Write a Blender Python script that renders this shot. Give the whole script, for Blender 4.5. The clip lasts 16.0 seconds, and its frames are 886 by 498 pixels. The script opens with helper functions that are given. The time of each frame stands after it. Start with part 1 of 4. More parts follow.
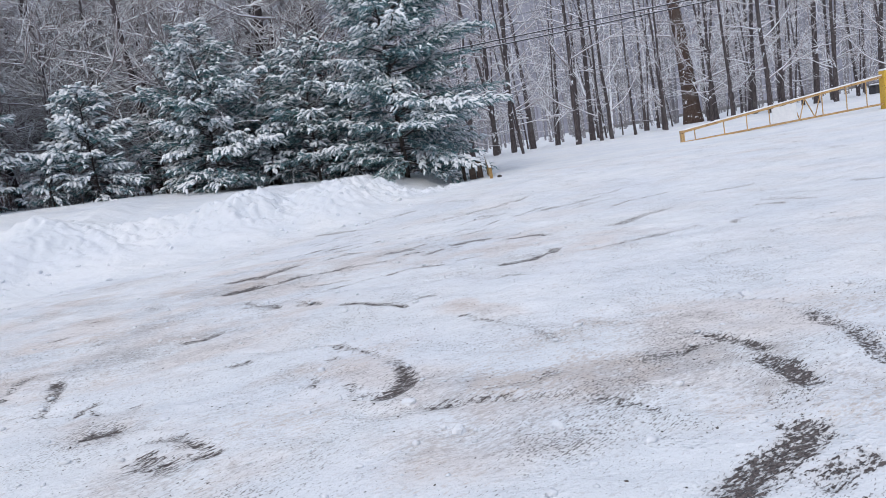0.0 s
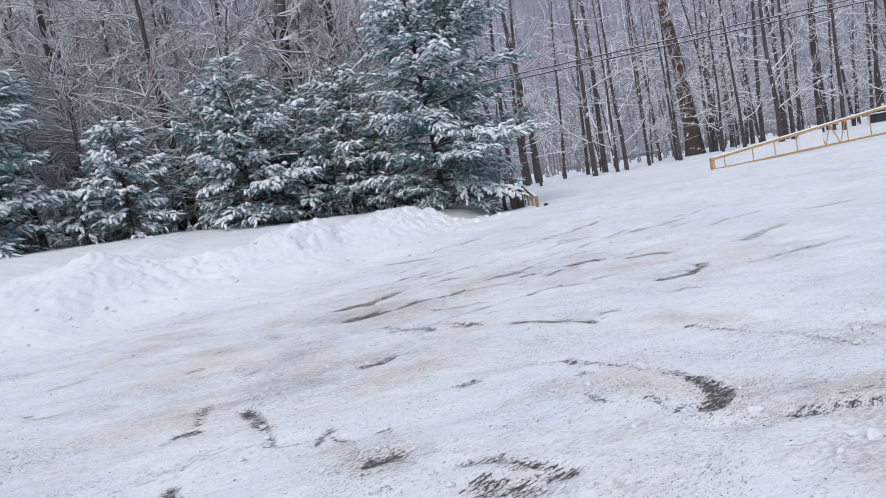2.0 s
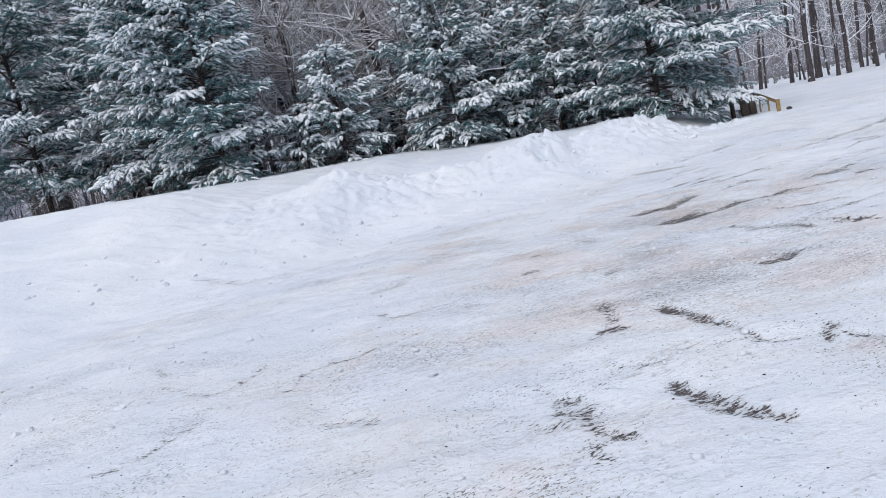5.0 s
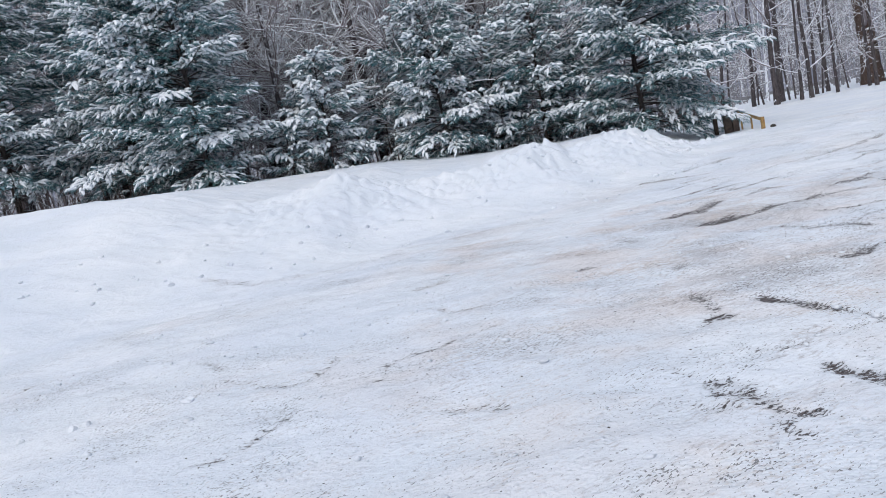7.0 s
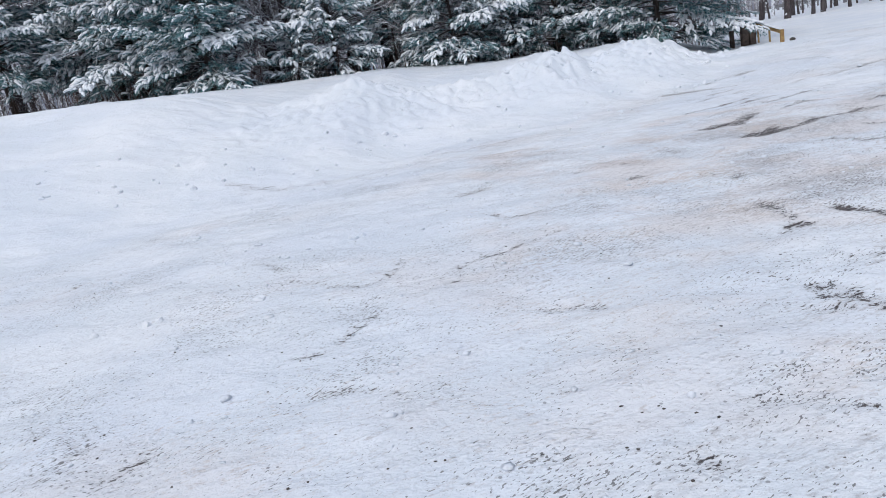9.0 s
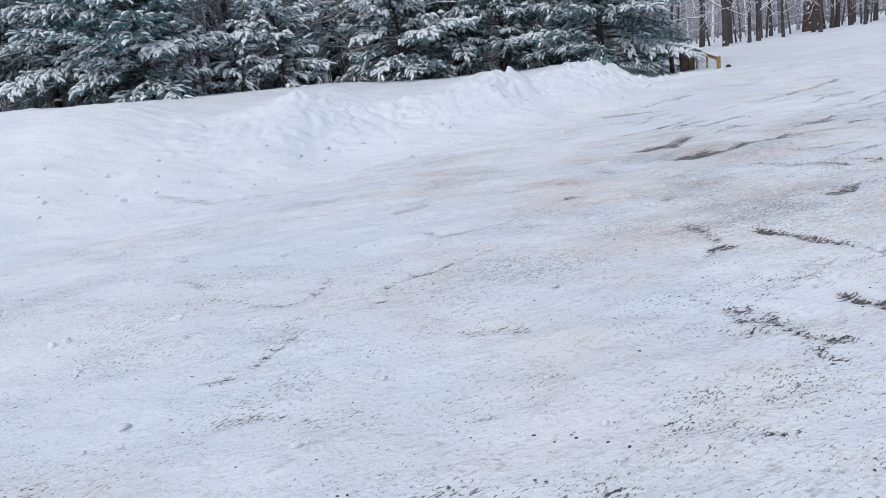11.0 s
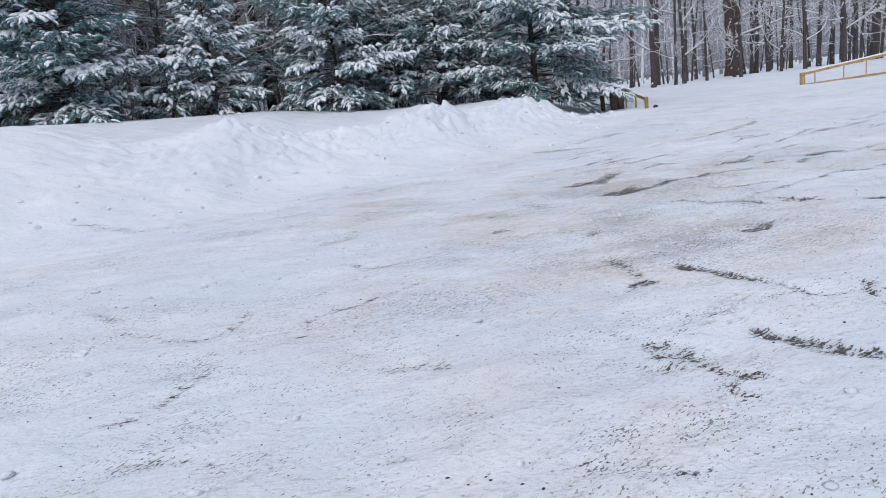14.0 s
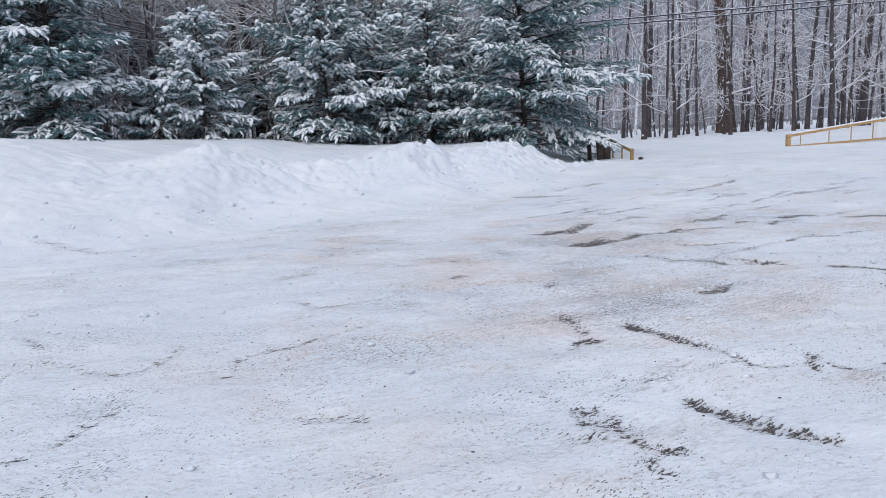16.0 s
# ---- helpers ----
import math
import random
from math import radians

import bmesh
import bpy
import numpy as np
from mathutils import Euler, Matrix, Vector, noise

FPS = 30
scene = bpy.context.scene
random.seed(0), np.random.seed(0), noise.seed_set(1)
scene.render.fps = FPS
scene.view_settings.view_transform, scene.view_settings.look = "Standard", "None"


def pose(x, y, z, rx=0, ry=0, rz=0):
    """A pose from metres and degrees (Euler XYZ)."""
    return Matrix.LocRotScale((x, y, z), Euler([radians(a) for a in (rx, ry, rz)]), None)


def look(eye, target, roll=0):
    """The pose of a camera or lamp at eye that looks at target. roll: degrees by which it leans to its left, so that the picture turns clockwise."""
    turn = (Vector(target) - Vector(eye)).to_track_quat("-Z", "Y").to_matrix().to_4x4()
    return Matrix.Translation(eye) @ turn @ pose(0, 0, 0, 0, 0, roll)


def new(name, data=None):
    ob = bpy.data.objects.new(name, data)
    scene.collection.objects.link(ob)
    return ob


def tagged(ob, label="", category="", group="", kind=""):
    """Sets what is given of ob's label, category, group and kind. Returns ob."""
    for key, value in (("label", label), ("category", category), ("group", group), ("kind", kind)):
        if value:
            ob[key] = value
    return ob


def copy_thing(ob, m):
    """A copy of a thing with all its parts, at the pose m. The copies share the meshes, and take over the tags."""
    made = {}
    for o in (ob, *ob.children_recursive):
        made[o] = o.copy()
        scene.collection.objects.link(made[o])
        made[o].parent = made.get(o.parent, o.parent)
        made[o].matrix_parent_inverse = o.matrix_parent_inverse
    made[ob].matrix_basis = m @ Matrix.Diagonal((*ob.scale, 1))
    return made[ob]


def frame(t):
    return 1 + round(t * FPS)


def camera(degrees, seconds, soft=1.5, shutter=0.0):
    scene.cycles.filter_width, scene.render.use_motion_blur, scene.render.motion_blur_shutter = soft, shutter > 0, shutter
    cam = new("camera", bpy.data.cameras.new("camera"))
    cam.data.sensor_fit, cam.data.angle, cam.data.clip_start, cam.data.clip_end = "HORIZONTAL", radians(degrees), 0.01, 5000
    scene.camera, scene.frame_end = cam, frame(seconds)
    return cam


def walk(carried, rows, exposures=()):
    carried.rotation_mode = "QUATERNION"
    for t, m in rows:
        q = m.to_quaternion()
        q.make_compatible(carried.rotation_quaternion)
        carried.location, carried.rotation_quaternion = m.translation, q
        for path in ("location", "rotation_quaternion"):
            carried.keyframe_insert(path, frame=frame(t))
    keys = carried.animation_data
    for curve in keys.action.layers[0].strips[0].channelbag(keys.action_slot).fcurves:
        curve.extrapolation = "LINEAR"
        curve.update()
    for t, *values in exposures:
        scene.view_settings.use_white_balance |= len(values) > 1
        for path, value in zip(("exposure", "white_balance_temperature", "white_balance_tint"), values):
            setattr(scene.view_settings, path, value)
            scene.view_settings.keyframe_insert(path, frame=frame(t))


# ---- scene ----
cam = camera(65.4, 16.0, soft=0.6)
PATH = [
    (0, (-0.766, 2.103, 1.223), (-0.744, 4.083, 0.943), -9.3),
    (0.5, (-1.316, 2.158, 1.263), (-1.433, 4.14, 1.021), -10.4),
    (1, (-1.798, 2.286, 1.276), (-1.791, 4.264, 0.983), -10.3),
    (1.5, (-2.285, 2.418, 1.28), (-2.289, 4.402, 1.035), -9.3),
    (2, (-2.73, 2.579, 1.251), (-2.638, 4.569, 1.074), -10.3),
    (2.5, (-3.154, 2.692, 1.258), (-3.093, 4.68, 1.04), -9.2),
    (3, (-3.515, 2.772, 1.28), (-3.761, 4.745, 1.061), -9.9),
    (3.5, (-3.862, 2.863, 1.257), (-3.925, 4.847, 1.012), -9.9),
    (4, (-4.235, 2.997, 1.217), (-4.348, 4.98, 0.981), -9.8),
    (4.5, (-4.607, 3.084, 1.251), (-5.041, 5.018, 0.986), -12.3),
    (4.7, (-4.697, 3.142, 1.236), (-5.076, 5.085, 0.951), -13.1),
    (6.8, (-5.705, 3.203, 1.154), (-6.031, 5.158, 0.885), -11.8),
    (7, (-5.859, 3.186, 1.164), (-6.085, 5.155, 0.898), -11.3),
    (7.5, (-6.185, 3.214, 1.175), (-6.467, 5.176, 0.91), -11.1),
    (8, (-6.44, 3.304, 1.19), (-6.814, 5.243, 0.872), -13.0),
    (8.5, (-6.511, 3.265, 1.172), (-6.888, 5.174, 0.711), -9.4),
    (9, (-6.497, 3.17, 1.188), (-6.723, 5.089, 0.675), -10.3),
    (9.2, (-6.47, 3.142, 1.175), (-6.656, 5.066, 0.661), -10.0),
    (11.3, (-6.307, 3.306, 1.159), (-6.33, 5.243, 0.663), -7.8),
    (11.5, (-6.283, 3.318, 1.142), (-6.23, 5.253, 0.639), -7.3),
    (12, (-6.282, 3.329, 1.154), (-6.16, 5.269, 0.686), -7.0),
    (12.5, (-6.285, 3.327, 1.15), (-6.131, 5.268, 0.695), -6.3),
    (13, (-6.275, 3.304, 1.144), (-6.177, 5.252, 0.702), -5.5),
    (13.5, (-6.278, 3.321, 1.141), (-6.084, 5.257, 0.676), -5.8),
    (14, (-6.25, 3.353, 1.149), (-6.139, 5.304, 0.72), -6.7),
    (14.5, (-6.221, 3.368, 1.135), (-6.328, 5.3, 0.628), -8.4),
    (15, (-6.242, 3.392, 1.158), (-6.304, 5.336, 0.69), -8.2),
    (15.5, (-6.18, 3.42, 1.155), (-6.191, 5.37, 0.709), -9.6),
    (16, (-5.917, 3.467, 1.159), (-5.768, 5.434, 0.832), -3.0),
]
EXPOSURES = [(0, 0.19, 6560, 10.5), (4.5, 0.2, 6540, 10), (7, 0.2, 6500, 9), (9, 0.17, 6460, 9), (11.5, 0.09, 6420, 9), (16, 0.09, 6420, 10)]
walk(cam, [(t, look(eye, target, roll)) for t, eye, target, roll in PATH], EXPOSURES)

# ---- light ----
world = bpy.data.worlds.new("world")
scene.world = world
world.use_nodes = True
wn = world.node_tree
sky = wn.nodes.new("ShaderNodeTexSky")
sky.sky_type = "NISHITA"
sky.sun_disc = False
sky.sun_elevation = radians(38)
sky.sun_rotation = radians(200)
sky.air_density, sky.dust_density, sky.ozone_density = 1.0, 4.0, 1.5
overcast = wn.nodes.new("ShaderNodeMix")
overcast.data_type = "RGBA"
overcast.inputs[0].default_value = 0.72
overcast.inputs[7].default_value = (6.3, 6.95, 8.3, 1)
wn.links.new(sky.outputs[0], overcast.inputs[6])
back = wn.nodes["Background"]
back.inputs[1].default_value = 0.1
wn.links.new(overcast.outputs[2], back.inputs[0])
sun = new("sun", bpy.data.lights.new("sun", "SUN"))
sun.data.energy, sun.data.angle, sun.data.color = 1.1, radians(25), (1.0, 0.97, 0.95)
sun.matrix_world = look((-6, -18, 22), (0, 0, 0))


# ---- materials ----
def mat(name):
    m = bpy.data.materials.new(name)
    m.use_nodes = True
    t = m.node_tree
    b = t.nodes["Principled BSDF"]
    return m, t, b


def node(t, kind, **inp):
    n = t.nodes.new(kind)
    for k, v in inp.items():
        n.inputs[k].default_value = v
    return n


def noise_tex(t, vec, scale, detail=4, rough=0.55):
    n = t.nodes.new("ShaderNodeTexNoise")
    n.inputs["Scale"].default_value = scale
    n.inputs["Detail"].default_value = detail
    n.inputs["Roughness"].default_value = rough
    if vec is not None:
        t.links.new(vec, n.inputs["Vector"])
    return n.outputs["Fac"]


def calc(t, op, a, b=None, clamp=False):
    n = t.nodes.new("ShaderNodeMath")
    n.operation, n.use_clamp = op, clamp
    for i, v in enumerate((a, b)):
        if v is None:
            continue
        if isinstance(v, (int, float)):
            n.inputs[i].default_value = v
        else:
            t.links.new(v, n.inputs[i])
    return n.outputs[0]


def ramp(t, fac, lo, hi, a=0.0, b=1.0):
    n = t.nodes.new("ShaderNodeMapRange")
    n.interpolation_type = "SMOOTHSTEP"
    t.links.new(fac, n.inputs[0])
    for i, v in enumerate((lo, hi, a, b)):
        n.inputs[i + 1].default_value = v
    return n.outputs[0]


def blend(t, fac, a, b):
    n = t.nodes.new("ShaderNodeMix")
    n.data_type = "RGBA"
    for i, v in ((0, fac), (6, a), (7, b)):
        if isinstance(v, (int, float)):
            n.inputs[i].default_value = v
        elif isinstance(v, tuple):
            n.inputs[i].default_value = (*v, 1)
        else:
            t.links.new(v, n.inputs[i])
    return n.outputs[2]


def bump(t, b, height, strength, dist):
    n = t.nodes.new("ShaderNodeBump")
    n.inputs["Strength"].default_value = strength
    n.inputs["Distance"].default_value = dist
    t.links.new(height, n.inputs["Height"])
    t.links.new(n.outputs[0], b.inputs["Normal"])


def place(t, scale=(1, 1, 1), rot=0.0):
    g = t.nodes.new("ShaderNodeNewGeometry")
    m = t.nodes.new("ShaderNodeMapping")
    # turned first and scaled after, so that long grain lies along the turned axis
    m.vector_type = "TEXTURE"
    m.inputs["Scale"].default_value = [1 / k for k in scale]
    m.inputs["Rotation"].default_value = (0, 0, rot)
    t.links.new(g.outputs["Position"], m.inputs["Vector"])
    return m.outputs[0]


def upward(t):
    g = t.nodes.new("ShaderNodeNewGeometry")
    s = t.nodes.new("ShaderNodeSeparateXYZ")
    t.links.new(g.outputs["Normal"], s.inputs[0])
    return s.outputs["Z"]


SNOW = (0.80, 0.83, 0.88)


def snow_ground():
    m, t, b = mat("packed_snow")
    flat = place(t)
    at = t.nodes.new("ShaderNodeAttribute")
    at.attribute_name = "bare"
    gr = t.nodes.new("ShaderNodeAttribute")
    gr.attribute_name = "grit"
    s1 = noise_tex(t, place(t, (8, 24, 1), radians(24)), 1.0, 4, 0.62)
    s2 = noise_tex(t, place(t, (24, 60, 1), radians(28)), 1.0, 3, 0.6)
    n2 = noise_tex(t, flat, 9.0, 5, 0.72)
    crumb = t.nodes.new("ShaderNodeTexVoronoi")
    crumb.inputs["Scale"].default_value = 30.0
    t.links.new(flat, crumb.inputs["Vector"])
    crumbs = calc(t, "MULTIPLY", ramp(t, crumb.outputs["Distance"], 0.05, 0.5, 1.0, 0.0), ramp(t, noise_tex(t, flat, 3.0, 4, 0.65), 0.48, 0.66))
    n3 = noise_tex(t, flat, 70.0, 3, 0.7)
    rag = calc(t, "ADD", calc(t, "MULTIPLY", calc(t, "SUBTRACT", s1, 0.5), 1.5), calc(t, "MULTIPLY", calc(t, "SUBTRACT", s2, 0.5), 2.2))
    rag = calc(t, "ADD", rag, calc(t, "MULTIPLY", calc(t, "SUBTRACT", n3, 0.5), 0.8))
    wear_at = at.outputs["Fac"]
    bare = ramp(t, calc(t, "ADD", calc(t, "MULTIPLY", wear_at, 0.8), calc(t, "MULTIPLY", rag, 1.0)), 0.56, 0.76)
    bare = calc(t, "MULTIPLY", bare, ramp(t, wear_at, 0.02, 0.22))
    # brown film where wheels have worked the snow through
    film = ramp(t, calc(t, "ADD", calc(t, "MULTIPLY", gr.outputs["Fac"], 0.55), calc(t, "MULTIPLY", rag, 0.95)), 0.2, 0.95, 0.0, 0.62)
    film = calc(t, "MAXIMUM", film, ramp(t, calc(t, "ADD", wear_at, calc(t, "MULTIPLY", rag, 0.5)), 0.1, 0.8, 0.0, 0.32))
    # short dark ticks of grit
    tick = noise_tex(t, place(t, (40, 95, 1), radians(40)), 1.0, 2, 0.5)
    patchy = noise_tex(t, flat, 1.3, 4, 0.6)
    # plates of smooth fresh snow left lying on the scraped, gritty layer
    plate = ramp(t, calc(t, "SUBTRACT", noise_tex(t, place(t, (0.9, 1.5, 1), radians(20)), 1.0, 6, 0.62), calc(t, "MULTIPLY", gr.outputs["Fac"], 0.04)), 0.42, 0.58)
    ticks = calc(t, "ADD", tick, calc(t, "ADD", calc(t, "MULTIPLY", patchy, 0.5), calc(t, "MULTIPLY", gr.outputs["Fac"], 0.03)))
    ticks = calc(t, "ADD", calc(t, "SUBTRACT", ticks, calc(t, "MULTIPLY", plate, 0.05)), calc(t, "MULTIPLY", wear_at, 0.16))
    ticks = calc(t, "MULTIPLY", ramp(t, ticks, 0.892, 0.94, 0.0, 0.8), ramp(t, gr.outputs["Fac"], 0.03, 0.25))
    speck = t.nodes.new("ShaderNodeTexVoronoi")
    speck.inputs["Scale"].default_value = 26.0
    t.links.new(flat, speck.inputs["Vector"])
    pick = t.nodes.new("ShaderNodeSeparateColor")
    t.links.new(speck.outputs["Color"], pick.inputs["Color"])
    specks = calc(t, "MULTIPLY", ramp(t, speck.outputs["Distance"], 0.14, 0.26, 1.0, 0.0), ramp(t, calc(t, "ADD", pick.outputs["Red"], calc(t, "MULTIPLY", calc(t, "SUBTRACT", patchy, 0.5), 0.9)), 0.86, 0.95))
    specks = calc(t, "MULTIPLY", specks, ramp(t, gr.outputs["Fac"], 0.03, 0.3, 0.0, 0.6))
    ticks = calc(t, "MAXIMUM", ticks, specks)
    tone = blend(t, ramp(t, noise_tex(t, flat, 0.45, 5), 0.3, 0.7), (0.75, 0.795, 0.865), (0.84, 0.865, 0.90))
    tone = blend(t, ramp(t, plate, 0.0, 1.0, 0.22, 0.0), tone, (0.63, 0.69, 0.74))
    tone = blend(t, ramp(t, s1, 0.5, 0.75, 0.0, 0.15), tone, (0.60, 0.64, 0.72))
    mottle = ramp(t, noise_tex(t, place(t, (3.2, 6.0, 1), radians(14)), 1.0, 5, 0.68), 0.48, 0.72, 0.0, 0.3)
    tone = blend(t, calc(t, "MULTIPLY", mottle, ramp(t, gr.outputs["Fac"], 0.03, 0.4, 0.2, 1.0)), tone, (0.56, 0.59, 0.63))
    warm = calc(t, "MULTIPLY", ramp(t, noise_tex(t, flat, 0.8, 4, 0.6), 0.42, 0.62), ramp(t, gr.outputs["Fac"], 0.12, 0.6, 0.0, 0.55))
    tone = blend(t, warm, tone, (0.76, 0.69, 0.66))
    hue = ramp(t, noise_tex(t, flat, 1.1, 3), 0.44, 0.62)
    dirt = blend(t, hue, (0.40, 0.375, 0.375), (0.52, 0.43, 0.37))
    stone = blend(t, ramp(t, n3, 0.35, 0.65), (0.046, 0.041, 0.043), (0.175, 0.15, 0.145))
    # crumbly grain: dirty grey that also paints in the crumbs' weak relief shading
    grain = noise_tex(t, place(t, (22, 48, 20), radians(32)), 1.0, 5, 0.8)
    grain = calc(t, "MULTIPLY", ramp(t, grain, 0.50, 0.68), ramp(t, gr.outputs["Fac"], 0.05, 0.9, 0.05, 0.3))
    tone = blend(t, grain, tone, (0.42, 0.44, 0.47))
    col = blend(t, film, tone, dirt)
    col = blend(t, ticks, col, (0.12, 0.115, 0.115))
    col = blend(t, bare, col, stone)
    t.links.new(col, b.inputs["Base Color"])
    b.inputs["Roughness"].default_value = 0.62
    b.inputs["Specular IOR Level"].default_value = 0.25
    hgt = calc(t, "ADD", calc(t, "MULTIPLY", n2, 0.34), calc(t, "MULTIPLY", n3, 0.03))
    hgt = calc(t, "ADD", hgt, calc(t, "MULTIPLY", noise_tex(t, place(t, (22, 30, 20)), 1.0, 4, 0.7), 0.16))
    hgt = calc(t, "ADD", hgt, calc(t, "MULTIPLY", plate, 0.2))
    hgt = calc(t, "ADD", hgt, calc(t, "MULTIPLY", crumbs, 0.12))
    hgt = calc(t, "SUBTRACT", calc(t, "ADD", hgt, calc(t, "MULTIPLY", s1, 0.03)), calc(t, "MULTIPLY", bare, 0.5))
    bump(t, b, hgt, 0.9, 0.06)
    return m


def snow_soft():
    m, t, b = mat("fresh_snow")
    flat = place(t)
    n = noise_tex(t, flat, 20, 4, 0.6)
    col = blend(t, n, (0.86, 0.90, 0.95), (0.92, 0.94, 0.97))
    t.links.new(col, b.inputs["Base Color"])
    b.inputs["Roughness"].default_value = 0.7
    b.inputs["Specular IOR Level"].default_value = 0.2
    bump(t, b, n, 0.4, 0.02)
    return m


def bark(name, dark, pale, snow_from=0.25, patches=0.0):
    m, t, b = mat(name)
    p = place(t, (9, 9, 1.6))
    n = noise_tex(t, p, 3.0, 5, 0.65)
    big = noise_tex(t, place(t), 1.1, 3)
    col = blend(t, ramp(t, n, 0.3, 0.72), dark, pale)
    col = blend(t, ramp(t, big, 0.5, 0.75, 0, 0.35), col, (0.17, 0.17, 0.16))
    ragged = noise_tex(t, place(t), 7.0, 3)
    up = calc(t, "ADD", upward(t), calc(t, "MULTIPLY", calc(t, "SUBTRACT", ragged, 0.5), 0.7))
    white = ramp(t, up, snow_from, snow_from + 0.16)
    if patches:
        stuck = ramp(t, noise_tex(t, place(t, (1, 1, 0.8)), 2.6, 4, 0.6), 0.72 - patches, 0.76 - patches)
        white = calc(t, "MAXIMUM", white, stuck)
    col = blend(t, white, col, SNOW)
    t.links.new(col, b.inputs["Base Color"])
    b.inputs["Roughness"].default_value = 0.9
    b.inputs["Specular IOR Level"].default_value = 0.15
    bump(t, b, n, 0.7, 0.04)
    return m


def needles():
    m, t, b = mat("needles")
    o = t.nodes.new("ShaderNodeNewGeometry")
    r = o.outputs["Random Per Island"]
    big = noise_tex(t, place(t), 0.9, 2)
    col = blend(t, r, (0.05, 0.15, 0.172), (0.12, 0.29, 0.325))
    col = blend(t, ramp(t, big, 0.35, 0.7, 0, 0.6), col, (0.045, 0.15, 0.115))
    # needle tips dusted with fine snow
    rime = calc(t, "ADD", r, calc(t, "MULTIPLY", noise_tex(t, place(t), 3.0, 3), 0.8))
    rime = calc(t, "MULTIPLY", ramp(t, rime, 0.82, 1.1, 0, 0.8), ramp(t, upward(t), -0.5, 0.4, 0.4, 1.0))
    col = blend(t, rime, col, (0.45, 0.57, 0.62))
    t.links.new(col, b.inputs["Base Color"])
    b.inputs["Roughness"].default_value = 0.6
    b.inputs["Specular IOR Level"].default_value = 0.3
    return m


def paint(name, a, c, rust=0.1, rough=0.5):
    m, t, b = mat(name)
    n = noise_tex(t, place(t), 9.0, 5, 0.65)
    col = blend(t, ramp(t, n, 0.3, 0.7), a, c)
    col = blend(t, ramp(t, noise_tex(t, place(t), 23.0, 4), 0.72 - rust, 0.78 - rust), col, (0.16, 0.085, 0.045))
    t.links.new(col, b.inputs["Base Color"])
    b.inputs["Roughness"].default_value = rough
    bump(t, b, n, 0.2, 0.01)
    return m


def hazed_woods():
    m, t, b = mat("hazed_woods")
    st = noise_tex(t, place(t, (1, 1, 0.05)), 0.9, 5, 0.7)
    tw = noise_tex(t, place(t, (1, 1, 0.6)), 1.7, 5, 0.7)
    # both tones are bluish grey: the air's haze is painted into them
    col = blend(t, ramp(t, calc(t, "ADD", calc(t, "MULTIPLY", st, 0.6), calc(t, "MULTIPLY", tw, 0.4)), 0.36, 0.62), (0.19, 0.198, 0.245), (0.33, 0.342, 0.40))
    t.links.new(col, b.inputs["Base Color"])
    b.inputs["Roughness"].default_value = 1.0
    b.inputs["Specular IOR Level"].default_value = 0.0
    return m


M_GROUND, M_SNOW = snow_ground(), snow_soft()
M_BARK = bark("grey_bark", (0.05, 0.043, 0.046), (0.125, 0.108, 0.11), 0.2, 0.09)
M_BARK_BROWN = bark("brown_bark", (0.055, 0.038, 0.033), (0.145, 0.105, 0.088), 0.3, 0.10)
M_TWIG = bark("snowy_twig", (0.23, 0.192, 0.198), (0.38, 0.33, 0.338), -0.32, 0.0)
# paler copy of the bark: distance haze put into the colour
M_HAZE_BARK = bark("haze_pale_bark", (0.15, 0.145, 0.16), (0.29, 0.28, 0.30), 0.0, 0.0)
M_LIMB = bark("conifer_bark", (0.045, 0.037, 0.034), (0.12, 0.10, 0.09), 0.35, 0.0)
M_BRUSH = bark("brush_stem", (0.07, 0.042, 0.036), (0.15, 0.10, 0.085), 0.3, 0.0)
M_NEEDLE = needles()
M_YELLOW = paint("yellow_paint", (0.46, 0.28, 0.10), (0.58, 0.40, 0.20), 0.16)
M_BRIGHT = paint("bright_yellow_paint", (0.62, 0.37, 0.03), (0.70, 0.46, 0.08), 0.1)
M_OCHRE = paint("ochre_paint", (0.30, 0.18, 0.06), (0.44, 0.29, 0.11), 0.16)
M_POST = paint("weathered_wood", (0.05, 0.036, 0.03), (0.11, 0.08, 0.062), 0.0, 0.85)
M_PANEL = paint("white_panel", (0.72, 0.74, 0.76), (0.80, 0.81, 0.82), 0.0, 0.5)
M_WIRE = paint("black_cable", (0.03, 0.03, 0.035), (0.06, 0.06, 0.065), 0.0, 0.6)
M_CABLE = bark("snowy_cable", (0.03, 0.03, 0.035), (0.07, 0.07, 0.08), 0.3)
M_STEEL = paint("dull_steel", (0.14, 0.14, 0.15), (0.24, 0.24, 0.25), 0.05, 0.6)
M_STONE = paint("grit_stone", (0.03, 0.03, 0.03), (0.13, 0.11, 0.10), 0.0, 0.9)
M_FAR = hazed_woods()


# ---- mesh helpers ----
def mesh_from(name, verts, faces, material, smooth=True):
    """verts: n x 3 array; faces: m x k array, all of one size."""
    verts, faces = np.asarray(verts, np.float32), np.asarray(faces, np.int32)
    me = bpy.data.meshes.new(name)
    k = faces.shape[1]
    me.vertices.add(len(verts))
    me.vertices.foreach_set("co", verts.ravel())
    me.loops.add(faces.size)
    me.loops.foreach_set("vertex_index", faces.ravel())
    me.polygons.add(len(faces))
    me.polygons.foreach_set("loop_start", np.arange(0, faces.size, k, dtype=np.int32))
    me.polygons.foreach_set("loop_total", np.full(len(faces), k, np.int32))
    me.polygons.foreach_set("use_smooth", np.full(len(faces), smooth, bool))
    me.update(calc_edges=True)
    me.materials.append(material)
    return me


